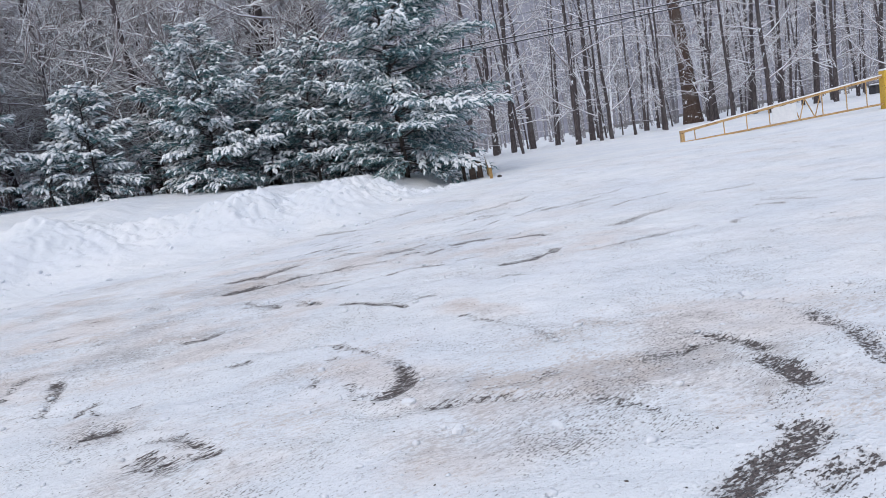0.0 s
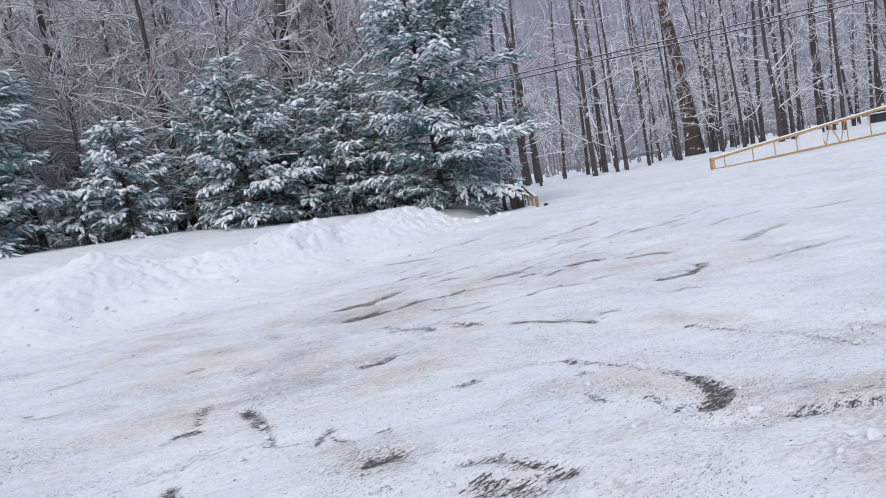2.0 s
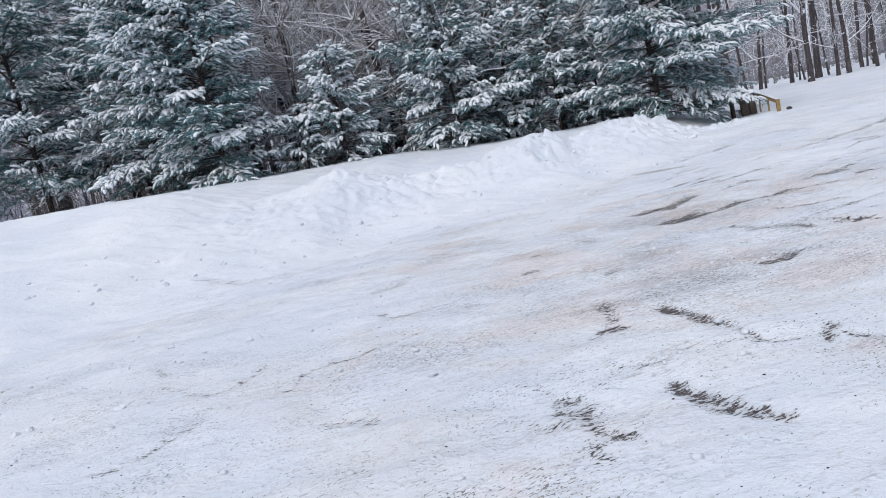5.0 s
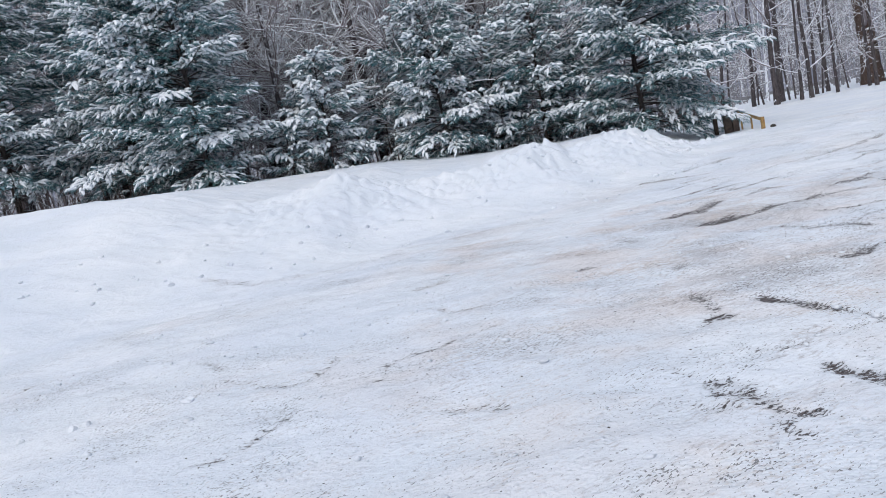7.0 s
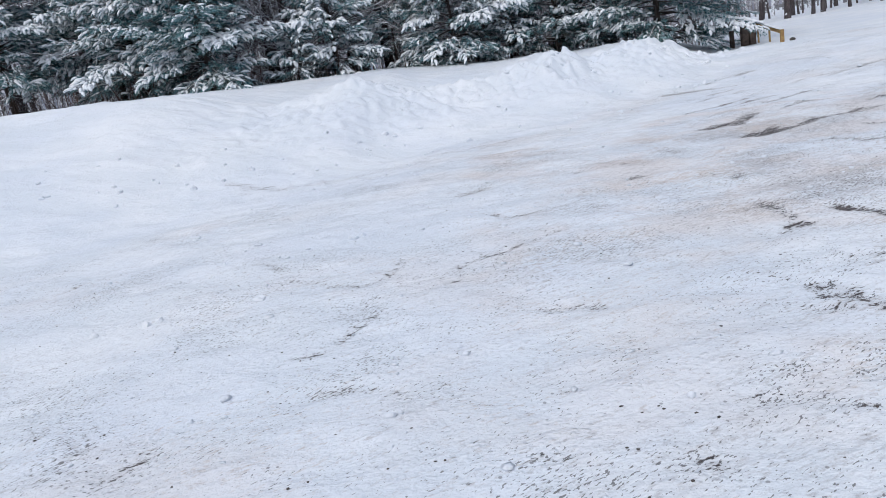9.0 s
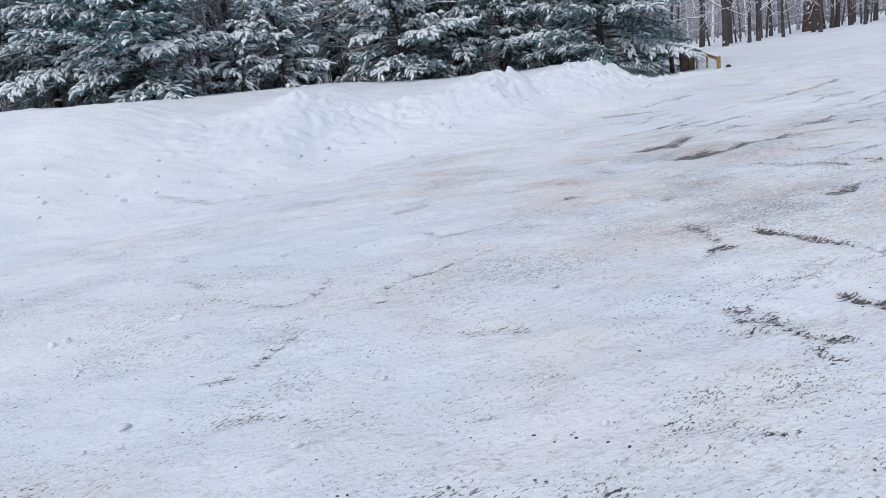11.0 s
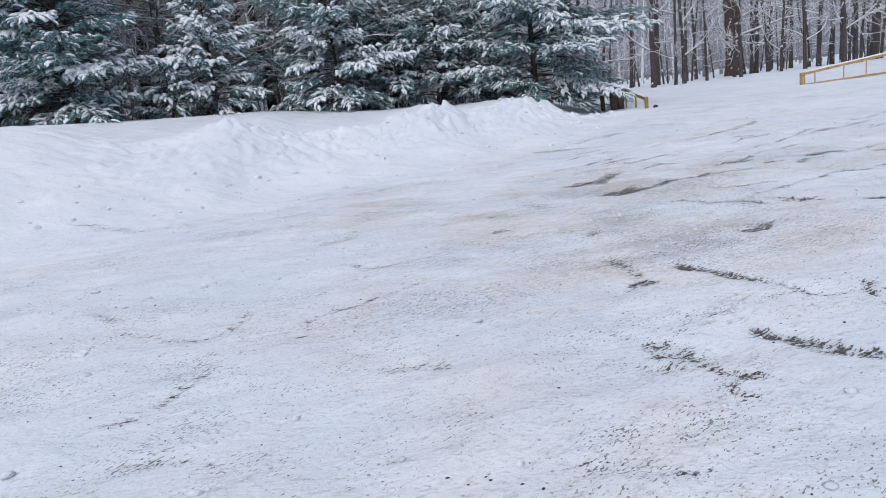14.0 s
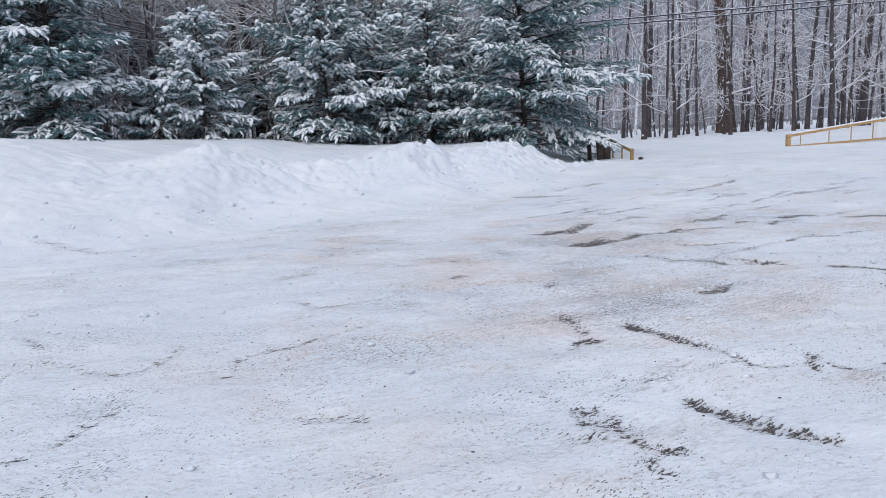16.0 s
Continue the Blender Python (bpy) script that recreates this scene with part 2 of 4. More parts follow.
def under(ob, parent):
    if parent is not None:
        ob.parent = parent
    return ob


def part(name, bm, material, parent, label="", smooth=False):
    me = bpy.data.meshes.new(name)
    bm.to_mesh(me)
    bm.free()
    me.materials.append(material)
    me.polygons.foreach_set("use_smooth", [smooth] * len(me.polygons))
    ob = under(new(name, me), parent)
    return tagged(ob, label) if label else ob


def box(size, at=(0, 0, 0), rot=(0, 0, 0), bevel=0.008):
    bm = bmesh.new()
    bmesh.ops.create_cube(bm, size=1, matrix=pose(*at, *rot) @ Matrix.Diagonal((*size, 1)))
    if bevel:
        bmesh.ops.bevel(bm, geom=bm.edges[:], offset=bevel, segments=1, affect="EDGES")
    return bm


def bar(a, b, w, h, bevel=0.006):
    a, b = Vector(a), Vector(b)
    bm = bmesh.new()
    q = (b - a).to_track_quat("X", "Z").to_matrix().to_4x4()
    bmesh.ops.create_cube(bm, size=1, matrix=Matrix.Translation((a + b) / 2) @ q @ Matrix.Diagonal(((b - a).length, w, h, 1)))
    if bevel:
        bmesh.ops.bevel(bm, geom=bm.edges[:], offset=bevel, segments=1, affect="EDGES")
    return bm


class Tubes:
    """Gathers tapered tubes into one mesh."""

    def __init__(self):
        self.v, self.f, self.n = [], [], 0

    def add(self, pts, radii, sides):
        pts = np.asarray(pts, float)
        k = len(pts)
        d = np.gradient(pts, axis=0)
        d /= np.linalg.norm(d, axis=1)[:, None] + 1e-9
        ref = np.array([0.31, 0.17, 0.93]) if abs(d[0][2]) < 0.8 else np.array([0.95, 0.2, 0.1])
        u = np.cross(d, ref)
        u /= np.linalg.norm(u, axis=1)[:, None] + 1e-9
        w = np.cross(d, u)
        a = np.arange(sides) * 2 * np.pi / sides
        ring = np.cos(a)[None, :, None] * u[:, None] + np.sin(a)[None, :, None] * w[:, None]
        self.v.append((pts[:, None] + ring * np.asarray(radii, float)[:, None, None]).reshape(-1, 3))
        i, j = np.meshgrid(np.arange(k - 1), np.arange(sides), indexing="ij")
        p, q = i * sides + j, i * sides + (j + 1) % sides
        self.f.append(np.stack([p, q, q + sides, p + sides], -1).reshape(-1, 4) + self.n)
        self.n += k * sides

    def mesh(self, name, material):
        return mesh_from(name, np.concatenate(self.v), np.concatenate(self.f), material)


def lattice(x, y, seed):
    """Smooth value noise, -1 to 1."""
    xi, yi = np.floor(x).astype(np.int64), np.floor(y).astype(np.int64)
    fx, fy = x - xi, y - yi
    fx, fy = fx * fx * (3 - 2 * fx), fy * fy * (3 - 2 * fy)

    def r(a, b):
        h = (a * 374761393 + b * 668265263 + seed * 144269504) & 0xFFFFFFFF
        h = ((h ^ (h >> 13)) * 1274126177) & 0xFFFFFFFF
        return ((h ^ (h >> 16)) & 0xFFFF) / 32767.5 - 1

    return (r(xi, yi) * (1 - fx) + r(xi + 1, yi) * fx) * (1 - fy) + (r(xi, yi + 1) * (1 - fx) + r(xi + 1, yi + 1) * fx) * fy


def step(x, a, b):
    k = np.clip((x - a) / (b - a), 0, 1)
    return k * k * (3 - 2 * k)


# ---- ground ----
LOT = -0.23
BX = [-60, -19, -16.7, -14.8, -13.2, -12.4, -11, -10.15, -9.65, -9.2, -8.45, -7.4, -6.5, -5.75, -5.35, -4.75, -4.25, -3.8, -3.2, -2.55, -2.1, -1, -0.3, 0.43, 0.9]
BZ = [1.9, 1.72, 1.7, 1.6, 1.5, 1.28, 0.95, 1.02, 1.16, 1.14, 0.84, 0.78, 0.76, 0.9, 1.06, 0.92, 0.78, 0.83, 0.9, 0.9, 0.66, 0.26, 0.14, 0.2, 0.02]


def height(x, y):
    """The snow's surface: the flat lot, the ploughed bank, the raised ground under the conifers, the woods."""
    x, y = np.asarray(x, float), np.asarray(y, float)
    base = LOT + 0.36 * step(y, 14, 24) * step(x, -6, 1) - 0.10 * step(x, 2, 10) * step(y, 14, 24)
    base = base + 0.32 * step(y, 32, 41) - 0.2 * step(y, 44, 56) + 0.02 * lattice(x * 0.35, y * 0.35, 5)
    foot = np.interp(x, [-60, -20, -13, -10, -8, -5.4, -2, 0, 1], [6, 8.6, 11, 13, 15, 16.4, 19, 21, 22])
    crest = np.interp(x, [-60, -20, -13, -9.5, -5.4, -2.3, 0.5], [14, 15.5, 16.5, 17.5, 19, 21.6, 23])
    plateau = np.interp(x, [-60, -20, -17, -15, -13, -10, -8.5, -6.5, -3, -1, 2, 6], [2.1, 1.78, 1.68, 1.58, 1.45, 1.33, 1.15, 0.98, 0.78, 0.6, 0.22, 0.1])
    wob = 0.35 * lattice(x * 0.7, y * 0.7, 11)
    k = np.clip((y + wob - foot) / (crest - foot), 0, 1)
    rise = k ** (1.15 + 0.2 * step(x, -11, -7))
    top = np.interp(x + (0.9 * lattice(x * 0.6, y * 0.5, 71) + 0.35 * lattice(x * 1.7, y * 1.5, 72)) * (1 - k), BX, BZ)
    inside = step(-x, -0.9, 0.2)
    bank = base + (np.maximum(top, base) - base) * rise
    past = step(y, crest + 0.5, crest + np.interp(x, [-15, -12, -10], [4.6, 7.0, 8.0]))
    dip = -0.22 * np.exp(-((y - crest - 1.5) / 1.0) ** 2) * step(x, -13, -10)
    raised = bank * (1 - past) + np.maximum(plateau, base) * past + dip
    z = base * (1 - inside) + raised * inside
    # clods thrown up by the plough on the bank
    rough = inside * step(k, 0.25, 0.8) * (1 - step(y, crest + 0.5, crest + 2.2)) * np.interp(x, [-16, -12, -9, -6.5, 0, 1], [0.15, 0.4, 0.7, 1, 0.8, 0.3])
    z = z + rough * (0.08 * lattice(x * 1.6, y * 1.3, 21) + 0.10 * np.abs(lattice(x * 3.3, y * 2.9, 22)) - 0.03 + 0.13 * np.maximum(0, lattice(x * 5.3, y * 5.3, 24) - 0.1) + 0.045 * lattice(x * 11, y * 11, 23))
    near = 1 - step(np.hypot(x + 4, y - 12), 22, 40)
    z = z + near * (0.018 * lattice(x * 1.7, y * 3.0, 31) + 0.012 * lattice(x * 4, y * 6, 32) + 0.016 * np.maximum(0, lattice(x * 8, y * 9, 33) - 0.3))
    return z


# wheel marks and scraped spots: points, half width, depth of wear
STROKES = []


def wear(*args):
    STROKES.append((args[:-2], args[-2], args[-1] + (0.12 if args[0][1] > 8.8 and args[0][0] > -5 else 0.0)))


wear((-1.92, 7.85), (-1.66, 7.83), .035, .7)
wear((-1.68, 7.26), (-1.64, 7.63), .035, .55)
wear((-1.63, 7.67), (-1.48, 7.45), (-1.28, 7.12), (-1.17, 6.95), .035, .55)
wear((-1.23, 7.01), (-1.12, 6.79), .06, .8)
wear((-1.12, 6.75), (-1.07, 6.57), (-1.08, 6.42), (-1.14, 6.35), (-1.20, 6.31), .075, 1.0)
wear((-1.48, 6.59), (-1.37, 6.36), (-1.31, 6.42), .035, .6)
wear((0.83, 6.62), (0.93, 6.42), .04, .6)
wear((0.93, 6.42), (1.00, 6.19), (1.03, 5.99), .05, .95)
wear((0.97, 5.83), (1.00, 5.68), (1.00, 5.51), .09, 1.0)
wear((0.88, 5.37), (0.78, 5.15), (0.67, 4.99), .08, .4)
wear((0.74, 4.95), (0.59, 4.78), (0.38, 4.64), (0.20, 4.51), .1, 1.0)
wear((1.65, 6.50), (1.68, 6.24), (1.62, 5.94), (1.49, 5.59), .08, .72)
wear((0.82, 4.64), (0.67, 4.58), (0.52, 4.51), .07, .72)
wear((1.51, 7.27), (1.59, 7.08), (1.67, 6.82), .04, .6)
wear((-0.62, 8.01), (-0.30, 7.57), .04, .75)
wear((-0.30, 7.57), (-0.09, 7.26), (0.03, 6.80), .04, .5)
wear((-0.87, 5.92), (-0.65, 5.92), .07, .8)
wear((-0.65, 5.91), (-0.34, 5.82), (-0.06, 5.63), (0.17, 5.41), .06, .55)
wear((-0.60, 6.08), (-0.32, 6.16), (-0.09, 6.21), .05, .55)
wear((0.42, 6.16), (0.70, 6.25), (0.85, 6.30), .04, .65)
wear((-2.30, 9.88), (-2.12, 9.87), .03, .5)
wear((-1.84, 9.49), (-1.51, 9.27), (-1.13, 8.90), .05, .85)
wear((-1.13, 9.09), (-0.82, 9.16), .04, .5)
wear((-3.25, 8.86), (-2.98, 9.13), .03, .7)
wear((-2.52, 7.60), (-2.40, 7.66), .05, .8)
wear((0.07, 10.26), (0.39, 10.28), (0.76, 10.85), .05, .8)
wear((-0.12, 9.48), (0.20, 9.40), .05, .6)
wear((2.16, 15.29), (3.06, 14.98), .03, .5)
wear((3.87, 11.65), (4.07, 11.52), .05, .7)
wear((4.19, 12.09), (4.51, 11.53), .05, .6)
wear((4.09, 14.07), (4.85, 13.98), .04, .6)
wear((1.74, 8.67), (2.29, 8.91), .04, .5)
wear((1.26, 7.78), (1.50, 7.43), .03, .5)
wear((5.82, 12.63), (6.12, 12.50), .05, .6)
wear((-0.03, 15.53), (0.61, 15.68), .03, .5)
wear((1.12, 10.31), (1.65, 10.45), .03, .45)
wear((0.55, 7.19), (0.88, 7.14), .03, .45)
wear((1.87, 6.97), (2.20, 7.02), .03, .45)
wear((-3.17, 6.46), (-2.99, 6.47), .06, 1.0)
wear((-3.14, 7.01), (-3.02, 6.80), .05, .62)
wear((-2.63, 6.16), (-2.48, 6.12), .06, .95)
wear((-2.48, 6.08), (-2.27, 5.98), (-2.19, 5.89), .05, .72)
wear((-2.60, 5.83), (-2.41, 5.72), .11, .72)
wear((-2.23, 5.81), (-2.14, 5.81), .07, .95)
wear((-3.36, 8.83), (-3.18, 8.89), (-2.99, 9.13), .05, .8)
wear((-2.99, 9.13), (-2.68, 9.04), .03, .5)
wear((-3.90, 12.50), (-3.49, 12.57), (-3.07, 13.21), .055, .8)
wear((-3.62, 11.50), (-3.36, 11.64), .085, .86)
wear((-3.34, 11.55), (-2.72, 11.92), (-2.03, 12.29), .03, .7)
wear((-3.18, 10.66), (-2.71, 9.91), .04, .6)
wear((-2.62, 10.18), (-2.12, 9.76), .03, .55)
wear((-1.47, 12.98), (-1.21, 12.98), .05, .85)
wear((-1.19, 12.45), (-0.99, 12.45), .04, .8)
wear((-0.46, 12.67), (0.03, 12.82), .05, .85)
wear((-1.06, 11.02), (-0.73, 11.02), .04, .55)
wear((0.38, 12.45), (0.83, 12.19), .05, .7)
wear((-1.95, 7.88), (-1.73, 7.84), (-1.69, 7.65), .05, .82)
wear((-1.61, 7.57), (-1.50, 7.49), .05, .8)
wear((-1.50, 7.48), (-1.39, 7.31), .03, .65)
wear((-1.66, 7.37), (-1.60, 7.30), .04, .7)
wear((-1.75, 6.86), (-1.70, 6.69), .05, .7)
wear((-5.04, 6.65), (-4.89, 6.62), .05, .75)
wear((0.23, 16.00), (0.74, 15.87), .03, .55)
wear((-2.34, 12.03), (-1.56, 12.24), .03, .5)
wear((-2.61, 11.12), (-1.89, 10.91), .03, .55)
wear((-0.51, 11.16), (-0.15, 11.25), .03, .5)
wear((-3.14, 8.15), (-2.80, 8.09), .03, .5)
wear((-4.72, 8.48), (-4.67, 8.16), (-4.66, 7.91), .05, .72)
wear((-4.75, 7.75), (-4.60, 7.79), .05, .85)
wear((-4.91, 7.62), (-4.60, 7.75), .03, .5)
wear((-4.30, 8.09), (-4.18, 7.92), (-4.08, 7.69), .07, 1.0)
wear((-4.08, 7.69), (-3.99, 7.51), .05, .75)
wear((-3.97, 7.44), (-3.88, 7.20), .03, .7)
wear((-3.87, 7.14), (-3.79, 7.07), .04, .75)
wear((-3.79, 7.07), (-3.63, 7.06), .03, .65)
wear((-3.50, 7.20), (-3.60, 6.98), .04, .8)
wear((-4.41, 6.75), (-4.32, 6.54), (-4.25, 6.37), .07, 1.0)
wear((-4.25, 6.37), (-4.18, 6.25), (-4.10, 6.13), .05, .8)
wear((-5.03, 6.69), (-4.94, 6.64), .05, .72)
wear((-5.06, 6.52), (-4.89, 6.47), .06, .72)
wear((-4.87, 6.32), (-4.81, 6.24), (-4.72, 6.22), .07, .8)
wear((-4.89, 6.17), (-4.88, 6.02), .08, .5)
wear((-5.23, 6.41), (-5.09, 6.35), .06, .5)
wear((-5.17, 6.89), (-5.03, 6.72), .03, .5)
wear((-3.38, 8.86), (-3.12, 8.98), .07, .62)
wear((-3.08, 10.23), (-2.75, 9.94), .03, .6)
wear((-2.42, 9.88), (-2.24, 9.76), .03, .6)
wear((-4.55, 9.46), (-4.43, 9.55), .05, .6)
wear((-8.82, 8.76), (-8.44, 8.47), .04, .5)
wear((-8.29, 8.18), (-7.93, 7.89), (-7.67, 7.77), .04, .52)
wear((-7.68, 7.79), (-7.54, 7.89), (-7.42, 8.27), .04, .58)
wear((-7.02, 7.66), (-6.94, 7.88), .03, .55)
wear((-6.96, 7.89), (-6.70, 8.06), (-6.41, 8.33), (-6.17, 8.58), .03, .62)
wear((-7.60, 6.74), (-7.56, 6.88), .03, .45)
wear((-7.56, 6.86), (-7.46, 7.11), .03, .45)
wear((-7.78, 6.61), (-7.65, 6.67), .03, .5)
wear((-6.41, 6.84), (-6.24, 6.89), (-6.08, 6.82), .05, .52)
wear((-6.67, 9.45), (-6.53, 9.28), .05, .65)
wear((-6.53, 9.28), (-6.01, 9.39), .03, .52)
wear((-7.13, 10.70), (-6.78, 10.85), .04, .52)
wear((-10.82, 13.51), (-10.00, 13.28), .04, .52)
wear((-5.34, 10.12), (-5.18, 10.12), .04, .72)
wear((-10.52, 13.25), (-9.04, 13.38), (-7.60, 14.37), (-5.82, 14.63), .09, .36)
wear((-7.09, 14.53), (-6.19, 14.67), .03, .5)
wear((-5.88, 10.93), (-5.20, 10.92), .03, .45)
wear((-7.26, 7.44), (-7.18, 7.50), .03, .5)
wear((-4.70, 7.09), (-4.44, 7.01), .04, .5)
wear((-4.22, 7.08), (-3.97, 7.17), .03, .5)
wear((-3.46, 7.05), (-3.31, 6.93), .04, .6)
wear((-8.64, 5.72), (-8.60, 5.87), .04, .55)
wear((-8.35, 5.54), (-8.23, 5.75), .04, .5)
wear((-6.52, 5.39), (-6.44, 5.37), .04, .55)
wear((-6.01, 5.28), (-5.93, 5.24), .05, .5)
wear((-5.72, 5.62), (-5.46, 5.57), (-5.30, 5.50), .04, .45)
wear((-10.76, 9.06), (-10.69, 9.23), .03, .5)
wear((-7.58, 6.12), (-7.35, 6.12), (-7.06, 5.99), .04, .4)
for k in range(26):
    # thin scrapes fanning out from the turning place
    fan = random.Random(k)
    sx, sy, far = fan.uniform(-4.5, 3.2), fan.uniform(9.5, 16.5), fan.uniform(0.35, 1.5)
    wear((sx, sy), (sx + far * 0.6, sy + far * 0.24 + 0.08), (sx + far, sy + far * 0.5), 0.025, fan.uniform(0.42, 0.66))
wear((-0.62, 16.27), (1.44, 17.55), 0.04, 0.50)
wear((1.79, 11.95), (2.91, 12.73), 0.05, 0.50)
wear((1.68, 10.45), (2.54, 10.60), 0.05, 0.48)
wear((-2.25, 18.10), (-1.18, 18.66), 0.05, 0.48)
wear((-3.23, 17.44), (-2.04, 17.03), 0.05, 0.48)

BRUSHED = [((-4.2, 9.4), 2.0, 1.15), ((-3.4, 12.2), 1.8, 1.25), ((-1.5, 13.0), 1.8, 0.9), ((-4.9, 6.4), 0.7, 0.75), ((-2.2, 5.8), 0.8, 0.95), ((0.4, 11.3), 1.8, 0.75), ((-6.2, 8.0), 1.6, 0.65), ((-5.8, 12.0), 2.0, 0.75), ((-1.4, 7.2), 0.6, 0.8), ((-5.5, 4.9), 1.6, 0.5), ((-3.0, 6.7), 0.5, 1.0), ((1.7, 6.4), 0.6, 0.8)]


def brushed(a, b, r, strength, n=6):
    for k in range(n):
        u = k / (n - 1)
        BRUSHED.append(((a[0] + (b[0] - a[0]) * u, a[1] + (b[1] - a[1]) * u), r, strength))


brushed((-0.9, 6.2), (0.6, 5.7), 0.3, 1.6, 8)
brushed((0.0, 6.1), (0.6, 5.95), 0.34, 1.5, 4)
brushed((0.3, 7.1), (0.55, 6.0), 0.22, 1.6)
brushed((-0.5, 8.1), (0.35, 6.5), 0.30, 1.15)
brushed((0.2, 6.6), (1.0, 6.8), 0.28, 1.1)
brushed((1.05, 5.8), (0.78, 5.25), 0.2, 1.5, 4)
brushed((-1.2, 5.9), (1.2, 5.3), 0.55, 0.95)
brushed((-0.3, 7.0), (1.3, 6.3), 0.5, 0.95)
brushed((1.2, 7.4), (2.4, 6.6), 0.5, 0.8)
brushed((-1.9, 7.3), (-1.2, 6.5), 0.35, 0.9, 4)
brushed((-5.4, 11.3), (-2.6, 9.0), 0.8, 0.95)
brushed((-4.7, 8.6), (-4.4, 7.4), 0.35, 1.1)
brushed((-3.2, 7.0), (-3.0, 6.5), 0.16, 1.2, 3)
brushed((-4.6, 11.6), (-1.0, 13.4), 0.5, 1.1, 7)


def spread(lo, a, b, hi, fine, grow):
    mid = np.arange(a, b, fine)
    out, left, right, s = [], [], [], fine
    x = b
    while x < hi:
        right.append(x)
        s = min(s * grow, 40)
        x += s
    s, x = fine, a
    while x > lo:
        s = min(s * grow, 40)
        x -= s
        left.append(x)
    return np.array(left[::-1] + list(mid) + right + [hi + 5])


def ground():
    xs = spread(-700, -11.0, 2.6, 700, 0.045, 1.07)
    ys = spread(-700, 4.2, 22.5, 900, 0.045, 1.07)
    X, Y = np.meshgrid(xs, ys)
    Z = height(X, Y)
    bare = np.zeros_like(X)
    for pts, half, depth in STROKES:
        p = np.array(pts)
        lo, hi = p.min(0) - 0.8, p.max(0) + 0.8
        cx, cy = np.where((xs > lo[0]) & (xs < hi[0]))[0], np.where((ys > lo[1]) & (ys < hi[1]))[0]
        if not len(cx) or not len(cy):
            continue
        win = np.s_[cy[0]:cy[-1] + 1, cx[0]:cx[-1] + 1]
        x, y = X[win], Y[win]
        x = x + 0.06 * lattice(x * 3, y * 3, 41)
        y = y + 0.06 * lattice(x * 3, y * 3, 42)
        d = np.full(x.shape, 9.0)
        for a, b in zip(p[:-1], p[1:]):
            ab = b - a
            k = np.clip(((x - a[0]) * ab[0] + (y - a[1]) * ab[1]) / (ab @ ab), 0, 1)
            d = np.minimum(d, np.hypot(x - a[0] - k * ab[0], y - a[1] - k * ab[1]))
        wide = half * (1 + 1.1 * step(p[:, 1].mean(), 8.5, 12.5))
        patchy = 0.88 + 0.36 * lattice(x * 5.5, y * 9, 43) * (1.3 - depth)
        bare[win] = np.maximum(bare[win], patchy * depth * (1 - step(d, wide * 0.4, wide * 1.7)))
    grit = np.zeros_like(X)
    XW = X + 0.35 * lattice(X * 1.2, Y * 1.2, 61) + 0.15 * lattice(X * 3.1, Y * 3.1, 62)
    YW = Y + 0.35 * lattice(X * 1.2, Y * 1.2, 63) + 0.15 * lattice(X * 3.1, Y * 3.1, 64)
    for (gx, gy), r, a in BRUSHED:
        grit = np.maximum(grit, a * np.exp(-(((XW - gx) / r) ** 2 + ((YW - gy) / r) ** 2)))
    lot = (1 - step(Y, np.interp(X, [-20, -13, -9, -5, 0, 4], [5, 8, 12, 16, 20, 24]), np.interp(X, [-20, -13, -9, -5, 0, 4], [7, 11, 15, 18.5, 22, 27])))
    grit = np.maximum(grit * (0.9 + 0.4 * lattice(X * 1.9, Y * 4.2, 51)), (0.26 + 0.16 * lattice(X * 0.5, Y * 0.9, 52)) * lot)
    Z = Z - 0.02 * np.clip(bare, 0, 1)
    ny, nx = X.shape
    i, j = np.meshgrid(np.arange(ny - 1), np.arange(nx - 1), indexing="ij")
    p = i * nx + j
    faces = np.stack([p, p + 1, p + nx + 1, p + nx], -1).reshape(-1, 4)
    me = mesh_from("ground", np.stack([X, Y, Z], -1).reshape(-1, 3), faces, M_GROUND)
    for name, val in (("bare", bare), ("grit", grit)):
        me.attributes.new(name, "FLOAT", "POINT").data.foreach_set("value", val.ravel().astype(np.float32))
    return tagged(new("ground", me), "packed snow with wheel marks and a ploughed bank", "ground", kind="structure")


ground()


def H(x, y):
    return float(height(x, y))


def backdrop():
    n = 240
    rng = np.random.default_rng(5)
    a = np.linspace(0, 2 * np.pi, n, endpoint=False)
    r = 190 + 8 * np.sin(a * 5)
    topz = 66 + 5 * np.sin(a * 7 + 1) + 2 * rng.random(n)
    v = np.concatenate([np.stack([r * np.cos(a), 40 + r * np.sin(a), np.full(n, -1.0)], -1), np.stack([r * np.cos(a), 40 + r * np.sin(a), topz], -1)])
    i = np.arange(n)
    f = np.stack([(i + 1) % n, i, i + n, (i + 1) % n + n], -1)
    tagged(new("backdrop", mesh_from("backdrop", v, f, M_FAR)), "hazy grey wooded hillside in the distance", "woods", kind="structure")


backdrop()


# ---- broadleaf trees ----
def wander(rng, start, direction, length, n, bend, lift=0.0):
    pts, d = [np.array(start, float)], np.array(direction, float)
    d /= np.linalg.norm(d)
    for _ in range(n):
        d = d + rng.normal(0, bend, 3) + np.array([0, 0, lift])
        d /= np.linalg.norm(d)
        pts.append(pts[-1] + d * length / n)
    return np.array(pts)


